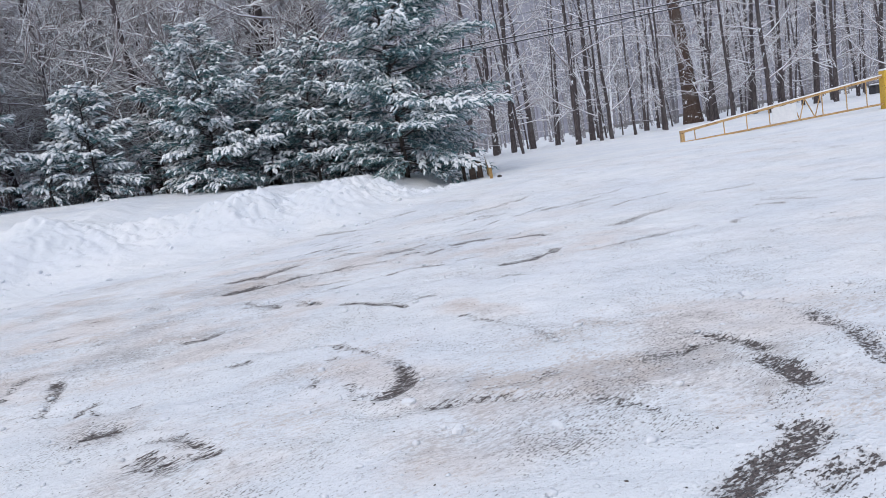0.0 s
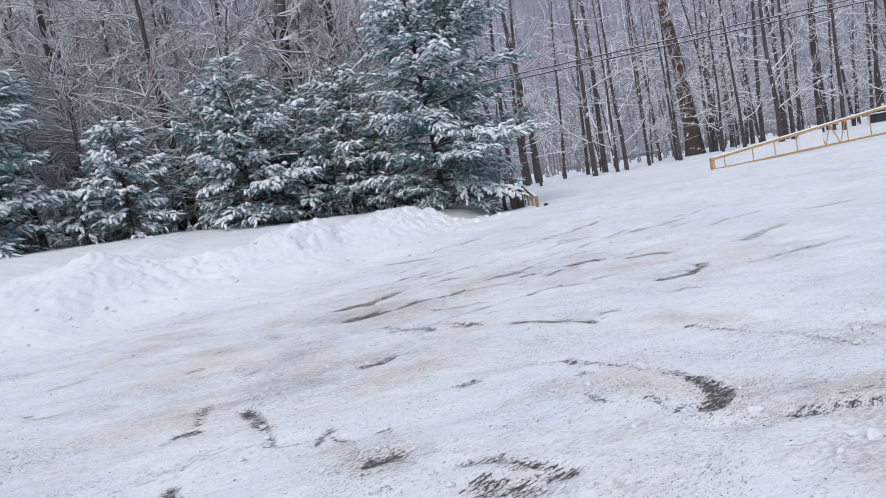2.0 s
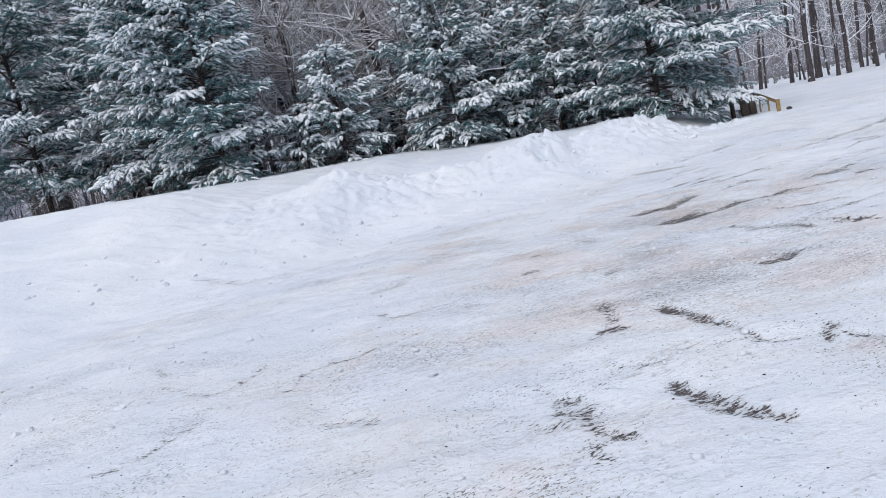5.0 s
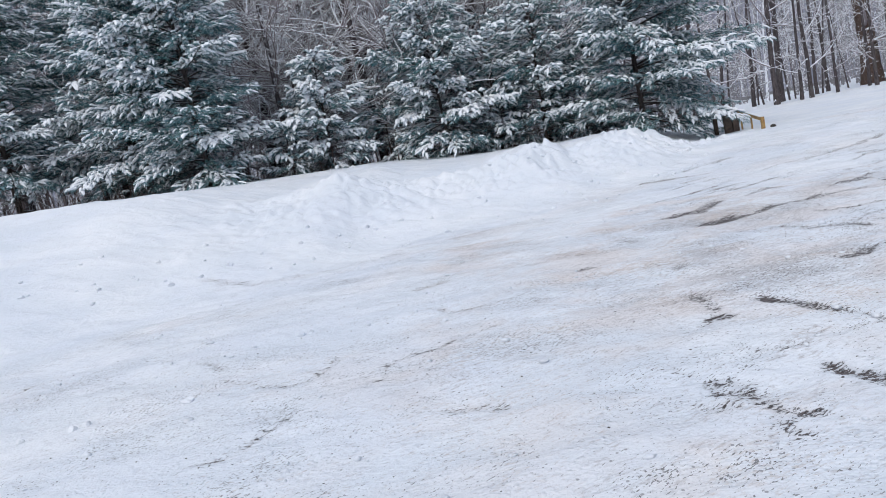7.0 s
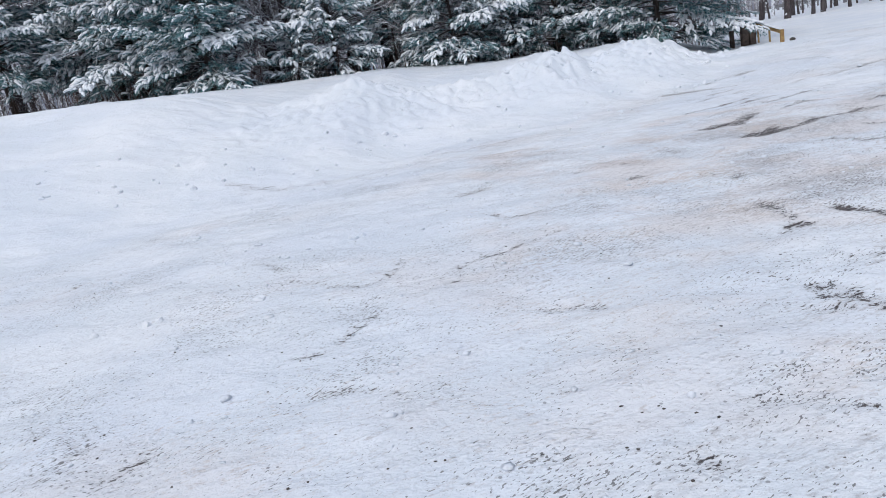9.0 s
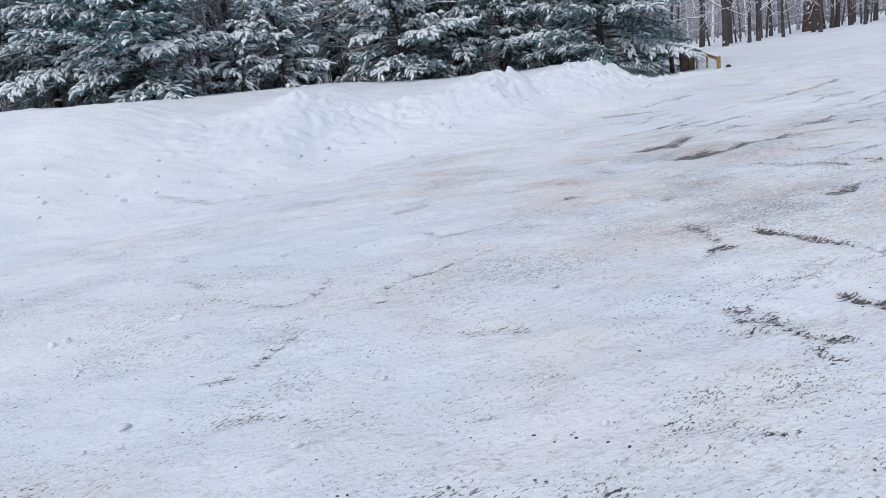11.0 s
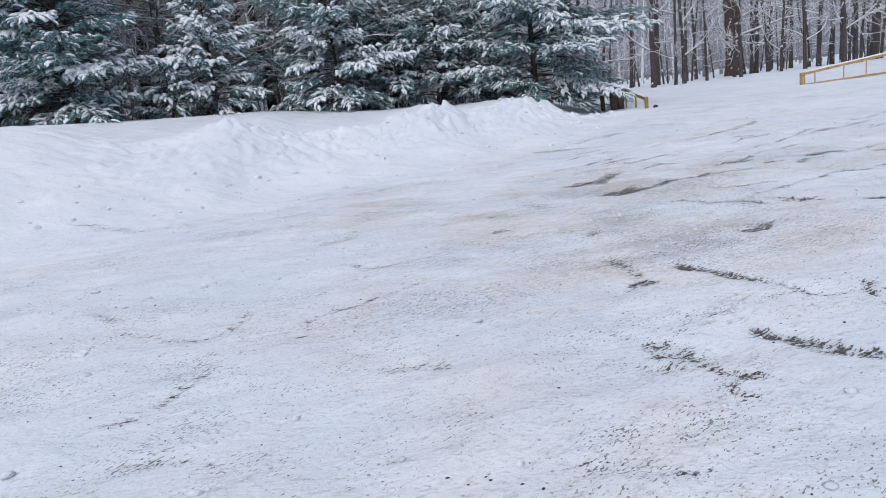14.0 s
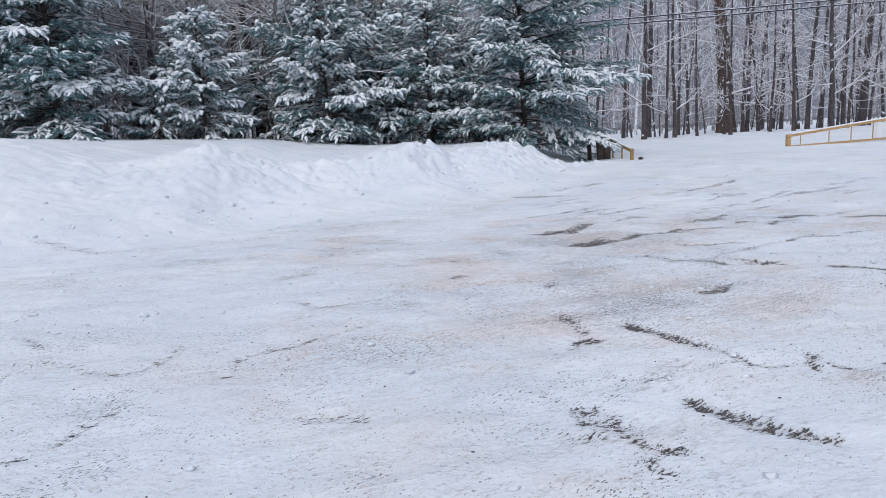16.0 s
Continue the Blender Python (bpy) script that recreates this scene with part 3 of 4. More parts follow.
def broadleaf(seed, tall, radius, first, limbs, reach, lift, twigs, fine, lean=0.02, bark_m=None, limb_rise=(0.1, 0.7), apart=False, twig_m=None, stout=1.0):
    """One bare tree at the origin: trunk, limbs with snow lying on them; apart: each limb a part."""
    rng = np.random.default_rng(seed)
    root = new("bare_tree")
    trunk = Tubes()
    axis = wander(rng, (0, 0, -0.3), (rng.normal(0, lean), rng.normal(0, lean), 1), tall, 16, 0.022)
    s = np.linspace(0, 1, 17)
    rad = radius * (1 - 0.86 * s) * (1 + 0.3 * np.exp(-s * 30))
    trunk.add(axis, rad, 9)
    under(new("trunk", trunk.mesh("trunk", bark_m or M_BARK)), root)
    br = Tubes()
    for k in range(limbs):
        if apart:
            br = Tubes()
        h = first + (1 - first) * ((k + rng.random()) / limbs) ** 0.9
        i = h * 16
        p0 = axis[int(i)] + (axis[min(int(i) + 1, 16)] - axis[int(i)]) * (i - int(i))
        ang = rng.random() * 2 * np.pi
        rise = rng.uniform(*limb_rise)
        L = reach * rng.uniform(0.45, 1.1) * (1.15 - 0.75 * h)
        pts = wander(rng, p0, (np.cos(ang), np.sin(ang), rise), L, 6, 0.15, lift)
        r0 = min(radius * (1 - 0.86 * h) * 0.5, 0.014 * L + 0.01)
        br.add(pts, np.linspace(max(r0, 0.021 * stout), 0.013 * stout, 7), 5)
        for q in range(int(twigs * (0.5 + L / reach))):
            u = rng.uniform(0.15, 1.0)
            a = pts[int(u * 5.99)]
            dirn = pts[min(int(u * 5.99) + 1, 6)] - a
            dirn = dirn / (np.linalg.norm(dirn) + 1e-9) + rng.normal(0, 0.6, 3) + np.array([0, 0, 0.1])
            l2 = L * rng.uniform(0.22, 0.5)
            p2 = wander(rng, a, dirn, l2, 4, 0.18, lift * 0.6)
            br.add(p2, np.linspace(0.019 * stout, 0.011 * stout, 5), 4)
            for w in range(fine):
                a2 = p2[rng.integers(1, 5)]
                d3 = dirn / np.linalg.norm(dirn) + rng.normal(0, 0.6, 3)
                br.add(wander(rng, a2, d3, l2 * rng.uniform(0.3, 0.7), 2, 0.2), [0.013 * stout, 0.011 * stout, 0.007 * stout], 3)
        if apart:
            under(new("limb", br.mesh("limb", twig_m or M_TWIG)), root)
    if not apart:
        tagged(under(new("crown", br.mesh("crown", twig_m or M_TWIG)), root), kind="stuff")
    return root


def set_tree(kind, x, y, turn=0.0, size=1.0, label="", category="tree", group="", tilt=(0, 0)):
    """A copy of a tree of that kind, standing in the snow at (x, y)."""
    t = copy_thing(kind, pose(x, y, H(x, y), tilt[0], tilt[1], turn) @ Matrix.Scale(size, 4))
    return tagged(t, label, category, group)


def drop(ob):
    for o in (*ob.children_recursive, ob):
        bpy.data.objects.remove(o)


FOREST = [broadleaf(100 + k, 18 + 2 * (k % 3), 0.12 + 0.025 * (k % 3), 0.10, 22, 3.8, 0.04, 4, 1, 0.03, limb_rise=(-0.1, 0.7)) for k in range(5)]
THIN = [broadleaf(140 + k, 12 + k, 0.06, 0.07, 18, 2.6, 0.05, 3, 1, 0.05, limb_rise=(-0.1, 0.8)) for k in range(4)]
SPREADING = [broadleaf(160 + k, 10 + k, 0.13, 0.08, 34, 5.6, 0.008, 9, 3, 0.07, limb_rise=(-0.05, 0.5), apart=True, stout=1.4) for k in range(4)]
GREAT = broadleaf(180, 24, 0.66, 0.12, 28, 8.0, 0.03, 5, 2, 0.012, M_BARK_BROWN, apart=True)
BROWN = [broadleaf(190 + k, 19, 0.14, 0.08, 24, 4.2, 0.04, 4, 2, 0.02, apart=True, limb_rise=(-0.1, 0.6)) for k in range(2)]
DARK = [broadleaf(200 + k, 17, 0.22, 0.2, 22, 5.5, 0.03, 5, 3, 0.02, apart=True) for k in range(3)]
FARTREE = [broadleaf(210 + k, 17 + k, 0.14, 0.10, 18, 3.8, 0.05, 3, 0, 0.03, M_HAZE_BARK, twig_m=M_HAZE_BARK) for k in range(4)]

set_tree(GREAT, 20.8, 56.3, 40, 1, "massive brown trunk with patches of stuck snow")
set_tree(BROWN[0], 21.9, 55.2, 10, 1.1, "slim brown tree beside the massive trunk", tilt=(0, 4))
for x, y, k, sz in ((7.8, 39.5, 0, 0.95), (9.2, 40, 1, 0.6), (9.9, 40.5, 0, 0.75), (11.4, 41, 1, 0.55), (12.8, 40, 0, 0.65), (13.2, 41.5, 1, 0.6), (16.2, 42, 0, 0.6), (17.0, 41, 1, 0.7), (18.9, 40.5, 0, 0.95), (19.9, 41, 1, 0.85), (20.9, 42, 0, 0.6), (22.9, 41, 1, 0.85), (26, 41, 0, 0.8)):
    set_tree(BROWN[k], x, y, x * 77, sz, "slender grey-barked bare tree past the gate" if sz < 0.7 else "grey-brown bare tree with snow on its branches", group="trees past the gate")
for x, y, k, sz, tl in ((-6.6, 30, 0, 1.1, (0, -3)), (-4.0, 30, 1, 1.1, (0, -1)), (-14.8, 30, 2, 0.95, (0, -4)), (-10.0, 27.4, 0, 0.7, (0, -4)), (-19.5, 29, 1, 0.95, (0, -3)), (-24, 28, 2, 1.0, (0, -2))):
    set_tree(DARK[k], x, y, x * 31, sz, "dark bare trunk rising behind the conifers", group="trunks behind the conifers", tilt=tl)
for x, y, k, sz in ((-9.2, 29, 0, 1.0), (-12.4, 28, 1, 0.95), (-13.0, 26.2, 3, 0.85), (-15.8, 28.5, 2, 0.95), (-11.4, 30.5, 2, 1.05), (-6.4, 28.6, 1, 0.9), (-16.5, 28, 2, 1.0), (-5.4, 31, 3, 0.95), (-20.5, 27.5, 0, 0.9), (-10.5, 32, 2, 1.1), (-14.5, 32.5, 3, 1.1), (-18.5, 33, 1, 1.1), (-7.2, 34, 1, 1.1), (-2.5, 33, 2, 0.9), (-24, 32, 3, 1.0), (-12.4, 36, 0, 1.2), (-1.0, 37, 3, 0.9), (-3.8, 29.5, 2, 0.8), (-8.0, 31.5, 3, 0.9), (-13.6, 29.8, 0, 0.8), (-17.8, 30.5, 1, 0.9), (-22, 30, 2, 0.9), (-10.2, 37, 1, 1.1), (-16.2, 36.5, 2, 1.2), (-20.5, 36, 3, 1.2), (-4.6, 38, 0, 1.1)):
    set_tree(SPREADING[k], x, y, x * 53, sz, "spreading bare tree with snow along every branch", group="snowy spreading trees")

rng = random.Random(7)
spots = []
while len(spots) < 282:
    y = 33 + 50 * rng.random() ** 1.1
    x = rng.uniform(-0.75 * y - 6, 0.95 * y + 4)
    if len(spots) > 250:
        x, y = rng.uniform(14, 46), rng.uniform(44, 62)
    if x > -3 and y < (38 if x < 6.5 else 43) and x < 30:
        continue
    if min(abs(x + 0.7 - 0.395 * (y - 1.85)), abs(x + 2.2 - 0.424 * (y - 2.1)), abs(x + 5.9 - 0.504 * (y - 3.3))) < 0.9 and y < 58:
        continue
    if any((x - a) ** 2 + (y - b) ** 2 < 2.2 for a, b in spots):
        continue
    spots.append((x, y))
for x, y in spots:
    thin = rng.random() < 0.45
    # the far ones wear the bark with haze in its colour
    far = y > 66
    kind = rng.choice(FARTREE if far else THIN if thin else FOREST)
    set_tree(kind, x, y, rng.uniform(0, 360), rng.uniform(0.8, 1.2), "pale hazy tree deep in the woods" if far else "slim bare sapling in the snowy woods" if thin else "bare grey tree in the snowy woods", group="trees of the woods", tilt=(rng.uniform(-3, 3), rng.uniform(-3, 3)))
for kind in FOREST + THIN + SPREADING + BROWN + DARK + FARTREE + [GREAT]:
    drop(kind)


def far_trunks():
    """The woods behind, too many to count: thin upright stems with a few boughs."""
    r = np.random.default_rng(3)
    tb = Tubes()
    for _ in range(900):
        y = r.uniform(80, 165)
        x = r.uniform(-0.8 * y, 1.0 * y)
        h = r.uniform(9, 20)
        z = H(x, y)
        lean = r.normal(0, 0.03, 2)
        p = np.array([[x, y, z - 0.2], [x + lean[0] * h * 0.5, y, z + h * 0.5], [x + lean[0] * h, y, z + h]])
        w = r.uniform(0.08, 0.26)
        tb.add(p, [w, w * 0.7, 0.03], 4)
        for _ in range(7):
            u = r.uniform(0.25, 0.95)
            a = np.array([x + lean[0] * h * u, y, z + h * u])
            tb.add([a, a + [r.normal(0, 1.5), r.normal(0, 1), r.uniform(0.3, 1.6)]], [0.05, 0.02], 3)
    return tagged(new("distant_woods", tb.mesh("distant_woods", M_HAZE_BARK)), "distant stand of thin bare trees, pale with haze and dusted with snow", "woods", kind="stuff")


far_trunks()


# ---- conifers ----
def spray_template(seed):
    """A twig's end: fine blades all round it, and the finger of snow that lies along it."""
    r = np.random.default_rng(seed)
    nv, nf = [], []
    for k in range(17):
        a = np.array([r.random() * 0.30, 0, 0])
        ang = r.random() * 2 * np.pi
        d = np.array([r.uniform(0.6, 1.2), np.cos(ang), 0.7 * np.sin(ang)])
        d /= np.linalg.norm(d)
        w = np.cross(d, r.normal(size=3))
        w = w / np.linalg.norm(w) * r.uniform(0.009, 0.015)
        i = len(nv)
        nv += [a - w, a + w, a + d * r.uniform(0.09, 0.16)]
        nf.append((i, i + 1, i + 2))
    sides, along = 4, (0.0, 0.05, 0.15, 0.26, 0.34)
    girth = np.array([0.25, 0.85, 1.0, 0.9, 0.3]) * r.uniform(0.8, 1.2, 5)
    sv, sf = [], []
    for x, g in zip(along, girth):
        sway, sag = r.normal(0, 0.012), 0.026 - 0.9 * max(0.0, x - 0.16) ** 2
        for k in range(sides):
            q = 2 * np.pi * (k + 0.25) / sides
            sv.append([x, sway + 0.047 * g * np.cos(q), sag + 0.036 * g * (np.sin(q) + 0.35)])
    for j in range(len(along) - 1):
        for k in range(sides):
            p, q = j * sides + k, j * sides + (k + 1) % sides
            sf += [(p, q, q + sides), (p, q + sides, p + sides)]
    last = (len(along) - 1) * sides
    sf += [(last, last + 1, last + 2), (last, last + 2, last + 3)]
    return np.array(nv), np.array(nf), np.array(sv), np.array(sf)


SPRAYS = [spray_template(k) for k in range(5)]


def scatter(verts, faces, frames):
    """Copies of a template at frames (n x 3 x 4), as one array."""
    n = len(frames)
    v = np.einsum("nij,vj->nvi", frames[:, :, :3], verts) + frames[:, None, :, 3]
    f = faces[None] + (np.arange(n) * len(verts))[:, None, None]
    return v.reshape(-1, 3), f.reshape(-1, 3)


def conifer(x, y, tall, reach, seed, label, clear=0.7, snow=0.8, steep=0.6, lean=(0, 0), dens=1.0, toward=(0, 0), spur=()):
    """A snow-laden conifer: trunk, boughs in uneven tiers, flat fans of twigs with needle sprays, snow along the sprays.
    toward: which way the boughs grow longer; spur: heights of boughs that reach well past the rest."""
    r = np.random.default_rng(seed)
    root = new("conifer")
    root.matrix_basis = pose(x, y, H(x, y))
    tb = Tubes()
    axis = wander(r, (0, 0, -0.3), (lean[0], lean[1], 1), tall + 0.3, 12, 0.012)
    rad = 0.0125 * tall ** 0.85 * (1 - 0.93 * np.linspace(0, 1, 13)) + 0.006
    tb.add(axis, rad, 9)
    under(new("trunk", tb.mesh("trunk", M_LIMB)), root)
    limb = Tubes()
    frames = [[] for _ in SPRAYS]
    bearing = r.random() * 7

    def foot(h):
        i = (h + 0.3) / (tall + 0.3) * 12
        return axis[int(i)] + (axis[min(int(i) + 1, 12)] - axis[int(i)]) * (i - int(i))

    # dead boughs low on the trunk, bare of needles
    for _ in range(int(16 * dens)):
        h, ang = r.uniform(0.12, clear + 0.5), r.random() * 7
        L = reach * r.uniform(0.25, 0.75)
        pts = wander(r, foot(h), (np.cos(ang), np.sin(ang), r.uniform(-0.15, 0.2)), L, 5, 0.09, -0.03)
        limb.add(pts, np.linspace(0.016, 0.006, 6), 4)
        for _ in range(9):
            i = r.integers(1, 6)
            d = pts[i] - pts[i - 1]
            limb.add(wander(r, pts[i], d / np.linalg.norm(d) + r.normal(0, 0.6, 3), r.uniform(0.2, 0.7), 2, 0.15), [0.007, 0.006, 0.004], 3)
    h = clear
    while h < tall * 0.985:
        s = h / tall
        sparse = 1.0 if h < 7.5 else 1.7
        ring = 5 if s < 0.6 else 4 if s < 0.85 else 3
        for k in range(ring):
            bearing += 2.4 + r.normal(0, 0.4)
            cx, cy = np.cos(bearing), np.sin(bearing)
            prof = (1 - s) ** steep * (0.8 + 0.2 * min(1, (h - clear) / 1.2))
            L = max(0.25, reach * prof * r.uniform(0.5, 1.1) * (1 + (toward[0] * cx + toward[1] * cy) * min(1.0, max(0.15, h - 0.9))))
            if any(abs(h - q) < 0.3 for q in spur) and cy < 0.2 and r.random() < 0.5:
                L = min(L * 1.3, reach * 1.15)
            up = 0.15 + 0.6 * s + r.normal(0, 0.2)
            if h < 0.95:
                up -= 0.22
            pts = wander(r, foot(h) + [0, 0, r.uniform(-0.2, 0.2)], (cx, cy, up), L, 6, 0.05, -0.065 + 0.03 * s)
            limb.add(pts, np.linspace(0.011 * L + 0.007, 0.006, 7), 4)
            load = snow * (r.uniform(1.35, 1.9) if r.random() < 0.58 else r.uniform(0.25, 0.75))
            if h < clear + 0.5:
                load *= 0.6
            plump = 0.72 + 0.5 * load * r.uniform(0.8, 1.2)
            out = pts[-1] - pts[0]
            out[2] = 0
            out /= np.linalg.norm(out) + 1e-9
            side = np.array([-out[1], out[0], 0])
            m = int(max(4, L * 10.5 * dens / sparse))
            for q in range(m):
                u = 0.2 + 0.8 * (q + r.random()) / m
                i = min(int(u * 6), 5)
                c = pts[i] + (pts[i + 1] - pts[i]) * (u * 6 - i)
                sg = 1 if q % 2 else -1
                wide = (0.42 * L * (1.06 - u) + 0.16) * r.uniform(0.55, 1.1)
                way = out * r.uniform(0.7, 1.1) + side * sg * r.uniform(0.5, 1.0)
                way = way / np.linalg.norm(way)
                way[2] = (pts[i + 1] - pts[i])[2] / (L / 6) * 0.5 - 0.12 + r.normal(0, 0.17)
                tip = c + way * wide
                limb.add([c, tip], [0.006, 0.004], 3)
                n = max(2, int(wide / 0.128))
                for w in range(n):
                    f = (w + r.random()) / n
                    turn = (1 if w % 2 else -1) * r.uniform(0.25, 0.8) if w < n - 1 else r.normal(0, 0.15)
                    dirn = np.array([way[0] * np.cos(turn) - way[1] * np.sin(turn), way[0] * np.sin(turn) + way[1] * np.cos(turn), way[2] + r.normal(-0.12, 0.26)])
                    dirn /= np.linalg.norm(dirn)
                    e2 = np.cross([0, 0, 1], dirn)
                    e2 /= np.linalg.norm(e2)
                    e3 = np.cross(dirn, e2)
                    g = r.uniform(0.52, 0.88)
                    laden = load * (0.45 + 0.6 * u) > r.random()
                    t = plump * r.uniform(0.6, 1.05)
                    b = c + (tip - c) * f
                    frames[r.integers(len(SPRAYS))].append((np.column_stack([dirn * g, e2 * g, e3 * g, b]), np.column_stack([dirn * g * 0.95, e2 * t, e3 * t, b]), laden))
        h += (0.22 + 0.13 * r.random()) * (1 - 0.35 * s) / dens ** 0.5 * (1.0 if h < 7.5 else 1.3)
    tagged(under(new("bough_wood", limb.mesh("bough_wood", M_LIMB)), root), kind="stuff")
    V, F, SV, SF, n, sn = [], [], [], [], 0, 0
    for (nv, nf, sv, sf), fr in zip(SPRAYS, frames):
        if not fr:
            continue
        v, f = scatter(nv, nf, np.array([a for a, _, _ in fr]))
        V.append(v), F.append(f + n)
        n += len(v)
        laden = np.array([b for _, b, c in fr if c])
        if len(laden):
            v, f = scatter(sv, sf, laden)
            SV.append(v), SF.append(f + sn)
            sn += len(v)
    tagged(under(new("needle_foliage", mesh_from("needle_foliage", np.concatenate(V), np.concatenate(F), M_NEEDLE, False)), root), kind="stuff")
    tagged(under(new("snow_load", mesh_from("snow_load", np.concatenate(SV), np.concatenate(SF), M_SNOW)), root), "clumps of fresh snow lying on the boughs", kind="stuff")
    return tagged(root, label, "tree", "snowy conifers")


conifer(-1.3, 26.2, 10.5, 3.3, 1, "tall conifer with broad snow-laden boughs beside the wooden posts", 0.35, 0.62, 0.33, dens=1.05, toward=(0.34, -0.08), spur=(1.9, 3.0, 4.1))
conifer(-7.6, 26.1, 5.6, 2.8, 2, "middle-sized conifer bowed under thick snow", 0.4, 0.95, 0.5, dens=1.1, spur=(1.6, 2.6))
conifer(-5.9, 27.2, 4.6, 2.0, 9, "low snowy conifer crowded between its neighbours", 0.45, 0.68, 0.5, dens=1.0)
conifer(-4.4, 27.0, 4.9, 2.2, 3, "bushy conifer frosted with snow between taller ones", 0.4, 0.7, 0.45, dens=1.0)
conifer(-3.0, 27.4, 3.9, 2.0, 11, "dark low conifer in the shade of a tall one", 0.35, 0.5, 0.45, dens=1.0)
conifer(-11.2, 24.9, 3.6, 1.75, 4, "small pale conifer white with snow", 0.3, 1.15, 0.42, dens=1.2)
conifer(-9.6, 26.4, 2.8, 1.3, 12, "slim pale conifer beside a dark trunk", 0.4, 0.85, 0.45, dens=1.0)
conifer(-12.3, 24.1, 1.7, 1.1, 10, "young conifer buried in snow at the thicket's edge", 0.2, 1.0, 0.5, dens=1.2)
conifer(-14.5, 23.0, 10.0, 2.55, 5, "large dark green conifer with snow on its boughs", 0.35, 0.7, 0.34, dens=1.15, toward=(-0.2, 0), spur=(1.0, 2.0, 3.0))
conifer(-16.6, 23.6, 8.0, 2.6, 13, "dark conifer standing close against a larger one", 0.6, 0.66, 0.4, dens=1.0, spur=(1.4,))
conifer(-18.2, 24.8, 11.0, 3.0, 6, "tall dense conifer in the thicket, snow on its boughs", 0.7, 0.64, 0.4, dens=0.95, spur=(2.0,))
conifer(-20.8, 23.2, 10.0, 3.2, 7, "dark conifer at the thicket's edge with bare lower trunk", 0.95, 0.62, 0.38, dens=0.95)
conifer(-24.0, 22.0, 9.0, 3.2, 8, "dark conifer at the thicket's edge with snow on top", 0.9, 0.6, 0.45, dens=0.7)


def brush():
    r = np.random.default_rng(12)
    tb = Tubes()
    for _ in range(520):
        x = r.uniform(-24, 1.0)
        y = np.interp(x, [-24, -14, -8, 1], [22.5, 23, 26.5, 28]) + r.uniform(-0.4, 3.5)
        z = H(x, y)
        p = wander(r, (x, y, z - 0.05), (r.normal(0, 0.25), r.normal(0, 0.25), 1), r.uniform(0.5, 1.8), 4, 0.1)
        tb.add(p, np.linspace(0.012, 0.004, 5), 3)
    return tagged(new("brush", tb.mesh("brush", M_BRUSH)), "thin reddish stems of undergrowth at the wood's edge", "brush", kind="stuff")


brush()


# ---- gates, posts, wires ----
def gate_leaf():
    """The long yellow barrier, tapering from its post to its tip."""
    tip, hinge = Vector((9.38, 28.85, 0)), Vector((18.0, 29.6, 0))
    root = new("barrier_gate")
    along = hinge - tip
    g1 = H(*hinge.xy)
    low = lambda u: tip + along * u + Vector((0, 0, 0.02 + 0.2 * u))
    high = lambda u: tip + along * u + Vector((0, 0, 0.42 + 0.88 * u))
    part("top_bar", bar(high(0), high(1), 0.085, 0.085), M_YELLOW, root)
    part("snow_strip", bar(high(0.01) + Vector((0, 0, 0.068)), high(0.99) + Vector((0, 0, 0.068)), 0.09, 0.05, 0.016), M_SNOW, root, "strip of snow along the bar")
    part("bottom_bar", bar(low(0), low(1), 0.075, 0.075), M_YELLOW, root)
    part("tip_post", bar(low(0) - Vector((0, 0, 0.2)), high(0) + Vector((0, 0, 0.06)), 0.17, 0.13), M_YELLOW, root)
    for u in (0.06, 0.2, 0.31, 0.42, 0.68, 0.8, 0.9):
        part("upright", bar(low(u), high(u), 0.035, 0.035), M_YELLOW, root)
    for a, b in ((0.535, 0.565), (0.595, 0.565), (0.595, 0.64), (0.675, 0.64)):
        part("brace", bar(high(a), low(b), 0.035, 0.035), M_YELLOW, root)
    n = Vector((-along.y, along.x, 0)).normalized() * -0.035
    bm = bmesh.new()
    q = [bm.verts.new(p + n * k) for k in (1.0, 1.6) for p in (low(0.43) + Vector((0, 0, 0.05)), low(0.55) + Vector((0, 0, 0.05)), high(0.55) - Vector((0, 0, 0.06)), high(0.43) - Vector((0, 0, 0.06)))]
    for f in ((0, 1, 2, 3), (7, 6, 5, 4), (0, 4, 5, 1), (1, 5, 6, 2), (2, 6, 7, 3), (3, 7, 4, 0)):
        bm.faces.new([q[i] for i in f])
    part("sign_panel", bm, M_PANEL, root, "blank white panel")
    part("hinge_post", bar(hinge + Vector((0, 0, g1 - 0.3)), hinge + Vector((0, 0, g1 + 1.5)), 0.34, 0.34, 0.02), M_BRIGHT, root)
    part("post_snow", box((0.35, 0.35, 0.07), (hinge.x, hinge.y, g1 + 1.54), bevel=0.025), M_SNOW, root, "cap of snow")
    return tagged(root, "long yellow steel barrier gate, snow along its top bar", "gate")


gate_leaf()


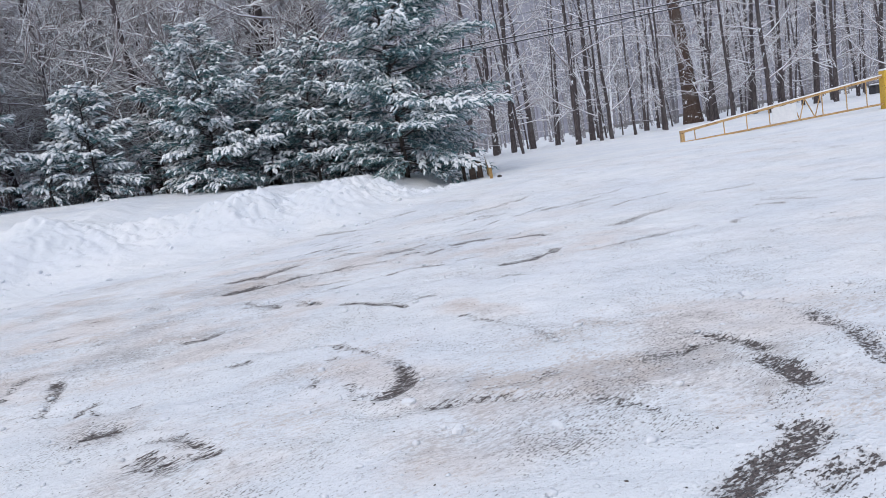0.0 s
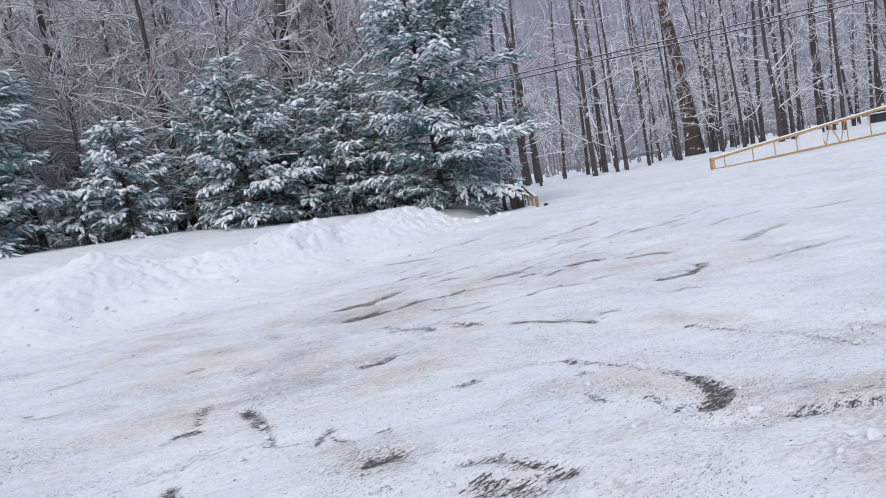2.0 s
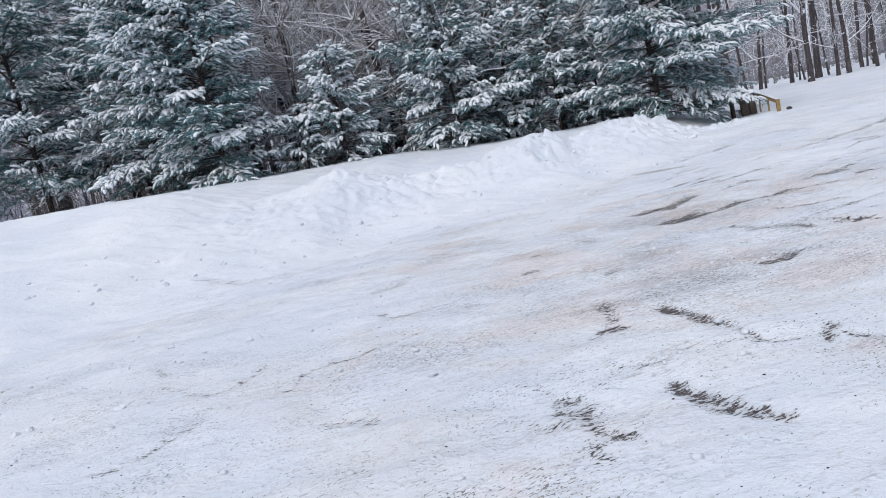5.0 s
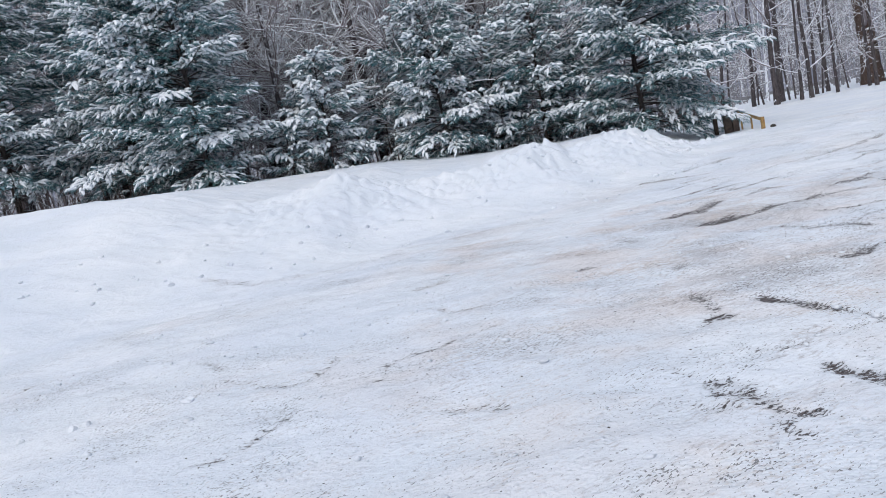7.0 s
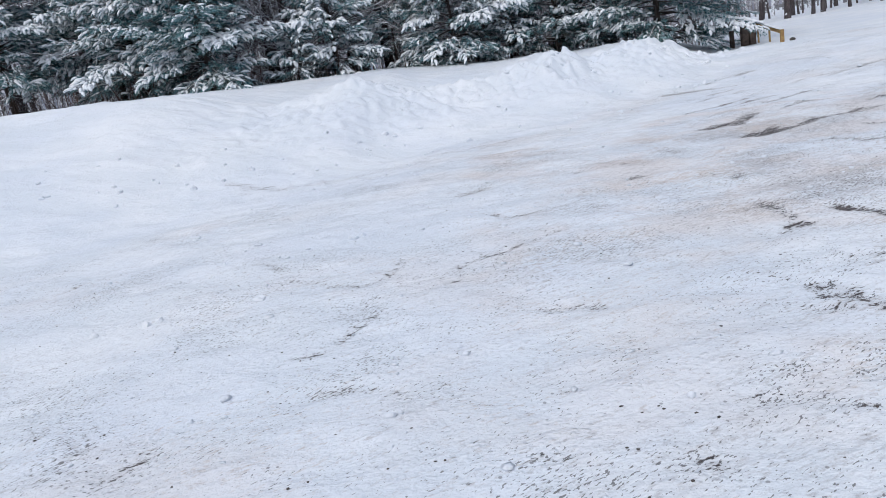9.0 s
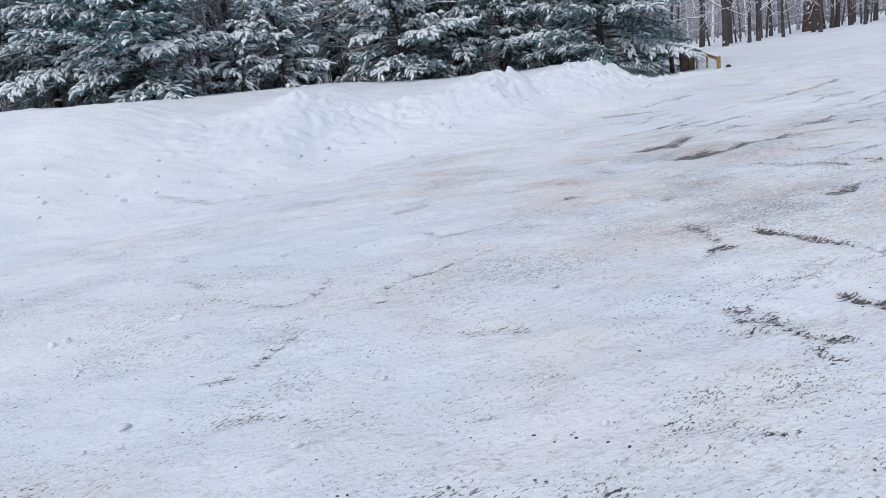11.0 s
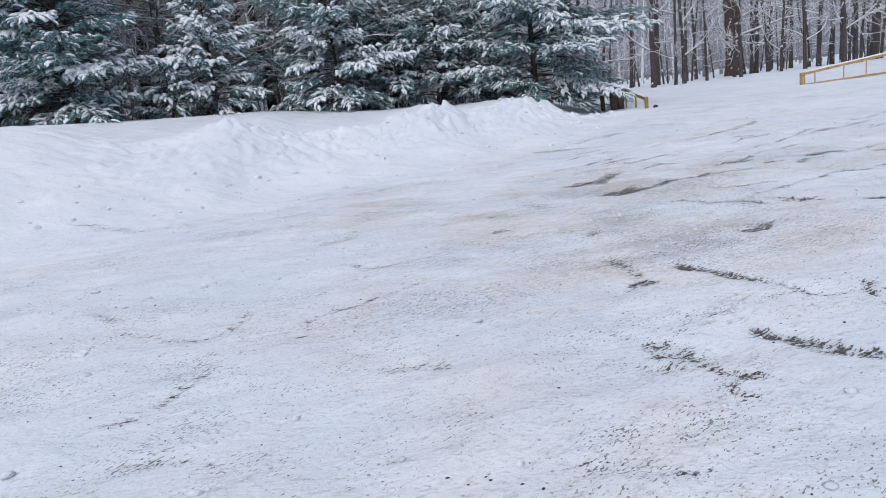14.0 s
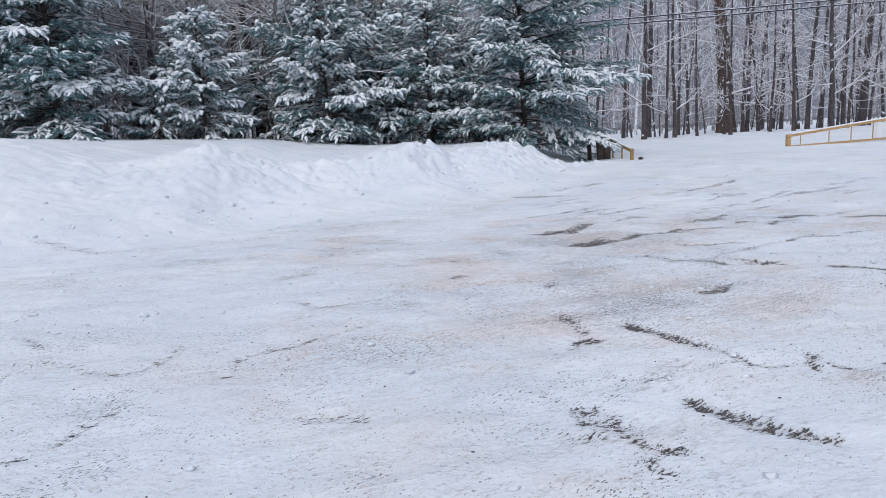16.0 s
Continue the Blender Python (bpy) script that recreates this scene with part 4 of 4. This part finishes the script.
def open_leaf():
    """The other leaf, swung open, seen nearly end on."""
    tip, far = Vector((1.3, 23.4, 0)), Vector((1.5, 26.6, 0))
    root = new("barrier_gate")
    along = far - tip
    g0 = H(*tip.xy)
    high = lambda u: tip + along * u + Vector((0, 0, 0.40 + 0.36 * u))
    part("top_bar", bar(high(0), high(1), 0.07, 0.08), M_OCHRE, root)
    part("snow_strip", bar(high(0.02) + Vector((0, 0, 0.065)), high(1) + Vector((0, 0, 0.065)), 0.08, 0.03, 0.012), M_SNOW, root, "strip of snow along the bar")
    part("tip_post", bar(tip + Vector((0, 0, g0 - 0.25)), high(0) + Vector((0, 0, 0.06)), 0.09, 0.09), M_OCHRE, root)
    for u in (0.33, 0.66, 0.97):
        p = high(u)
        part("upright", bar((p.x, p.y, H(p.x, p.y) - 0.2), p, 0.045, 0.045), M_OCHRE, root)
    return tagged(root, "yellow steel barrier leaf swung open beside the conifer", "gate")


open_leaf()


def wood_post(x, y, tall, w):
    g = H(x, y)
    root = new("wooden_post")
    part("post", box((w, 0.14, tall + 0.3), (x, y, g + tall / 2 - 0.15), (1.5, -2, 8), 0.012), M_POST, root)
    part("snow_cap", box((w * 0.95, 0.13, 0.05), (x, y, g + tall + 0.02), (0, 0, 8), 0.02), M_SNOW, root)
    return tagged(root, "weathered brown wooden post capped with snow", "post", "wooden posts")


wood_post(0.86, 25.0, 0.55, 0.2)
wood_post(1.1, 25.1, 0.6, 0.2)
wood_post(0.6, 25.3, 0.5, 0.09)


def wires():
    for up, back_off, thick in ((0.0, 0.0, 0.028), (-0.18, 0.1, 0.028), (0.5, 0.3, 0.011), (0.85, 0.5, 0.011)):
        tb = Tubes()
        pts = [(x, 29 + back_off + 0.0 * x, 4.93 + 0.045 * (x - 2) + up) for x in np.linspace(-1.6, 45, 25)]
        tb.add(pts, [thick] * 25, 6)
        tagged(new("overhead_cable", tb.mesh("overhead_cable", M_CABLE)), "dark overhead cable dusted with snow", "cable", "overhead cables")


wires()


def guard_rail():
    root = new("guard_rail")
    y = 78
    for x0 in (16, 30, 44):
        z = H(x0, y)
        part("rail", bar((x0, y, z + 0.62), (x0 + 13.9, y + 1.5, H(x0 + 13.9, y) + 0.62), 0.08, 0.3, 0.02), M_STEEL, root)
        for k in range(5):
            x = x0 + 1 + 3 * k
            part("post", box((0.14, 0.14, 1.0), (x, y + 0.3, H(x, y) + 0.25)), M_STEEL, root)
    return tagged(root, "grey steel guard rail along the far road", "guard rail")


guard_rail()


def dark_block():
    # plain lidded box as stand-in for a dark, half-hidden vehicle
    x, y = 29.4, 47.0
    g = H(x, y)
    root = new("bin")
    part("body", box((0.95, 0.7, 0.5), (x, y, g + 0.25), bevel=0.04), M_WIRE, root)
    part("lid", box((1.0, 0.75, 0.06), (x, y, g + 0.53), bevel=0.02), M_WIRE, root)
    part("snow_cap", box((0.9, 0.65, 0.1), (x, y, g + 0.6), bevel=0.04), M_SNOW, root, "layer of snow on the lid")
    return tagged(root, "dark snow-capped block past the gate post, standing in for a vehicle", "bin")


dark_block()


def dark_stone():
    bm = bmesh.new()
    bmesh.ops.create_icosphere(bm, subdivisions=2, radius=0.06, matrix=pose(1.55, 23.35, H(1.55, 23.35) + 0.03) @ Matrix.Diagonal((1.3, 1, 0.8, 1)))
    for v in bm.verts:
        v.co += 0.012 * noise.noise_vector(v.co * 14)
    tagged(part("stone", bm, M_STONE, None), "small dark stone on the snow by the gate", "stone")


dark_stone()


# ---- clods and grit on the snow ----
def clods():
    r = np.random.default_rng(21)
    ico = bmesh.new()
    bmesh.ops.create_icosphere(ico, subdivisions=1, radius=1)
    iv = np.array([v.co[:] for v in ico.verts])
    itri = np.array([[v.index for v in f.verts] for f in ico.faces])
    ico.free()
    for name, n, lo, hi, m, label, cat in (("snow_clods", 900, 0.006, 0.03, M_GROUND, "loose clods of snow strewn over the lot", "snow"), ("grit", 1300, 0.003, 0.007, M_STONE, "dark grit scattered on the packed snow", "gravel")):
        V, F, c = [], [], 0
        for _ in range(n):
            x, y = r.uniform(-10.5, 2.6), 3.8 + 15 * r.random() ** 1.7
            if name == "grit":
                y = 3.8 + 7 * r.random() ** 1.3
            s = lo + (hi - lo) * r.random() ** 2.5
            w = iv * (1 + 0.22 * r.normal(size=(len(iv), 1))) * s * r.uniform(0.7, 1.3, 3) * [1.2, 1, 0.6]
            V.append(w + [x, y, H(x, y) + s * 0.25])
            F.append(itri + c)
            c += len(iv)
        tagged(new(name, mesh_from(name, np.concatenate(V), np.concatenate(F), m)), label, cat, kind="stuff")


clods()


def snow_lump(x, y, s, seed):
    """A broken lump of ploughed snow."""
    r = np.random.default_rng(seed)
    bm = bmesh.new()
    bmesh.ops.create_icosphere(bm, subdivisions=2, radius=1)
    s *= 0.75
    stretch = r.uniform(0.75, 1.3, 3) * [1, 1, 0.75]
    for v in bm.verts:
        p = np.array(v.co) * (1 + 0.16 * np.sin(3.1 * np.array(v.co) @ r.permutation([1.0, 0.6, -0.8]) + seed)) * (1 + 0.07 * r.normal())
        v.co = p * stretch * s
    me = bpy.data.meshes.new("snow_lump")
    bm.to_mesh(me)
    bm.free()
    me.materials.append(M_GROUND)
    ob = new("snow_lump", me)
    ob.matrix_basis = pose(x, y, H(x, y) + s * 0.12, 0, 0, seed * 77)
    return tagged(ob, "broken lump of snow rolled from the ploughed bank", "snow", "snow lumps")


for k, (x, y, s) in enumerate(((-1.07, 6.09, 0.05), (-0.8, 5.54, 0.055), (-0.88, 5.6, 0.03), (-0.3, 5.4, 0.04), (1.56, 7.29, 0.06), (-9.18, 7.55, 0.05), (-9.12, 7.62, 0.035), (-8.42, 7.76, 0.055), (-8.01, 9.23, 0.06), (-7.93, 9.3, 0.035), (-9.55, 7.49, 0.04))):
    snow_lump(x, y, s, k + 1)
# lumps rolled down the bank
roll = random.Random(12)
for cx, cy, wx, wy, n in ((-12.6, 13.2, 0.8, 0.5, 16), (-10.6, 14.2, 0.7, 0.5, 6), (-3.6, 18.2, 1.0, 0.5, 16), (-6.5, 16.6, 1.2, 0.5, 14), (-3.0, 20.6, 0.7, 0.35, 12), (-5.3, 18.7, 0.5, 0.3, 10), (-1.6, 20.4, 0.5, 0.3, 10), (-8.8, 15.6, 0.8, 0.5, 10)):
    for k in range(n):
        snow_lump(roll.gauss(cx, wx), roll.gauss(cy, wy), roll.uniform(0.03, 0.085), 20 + k)
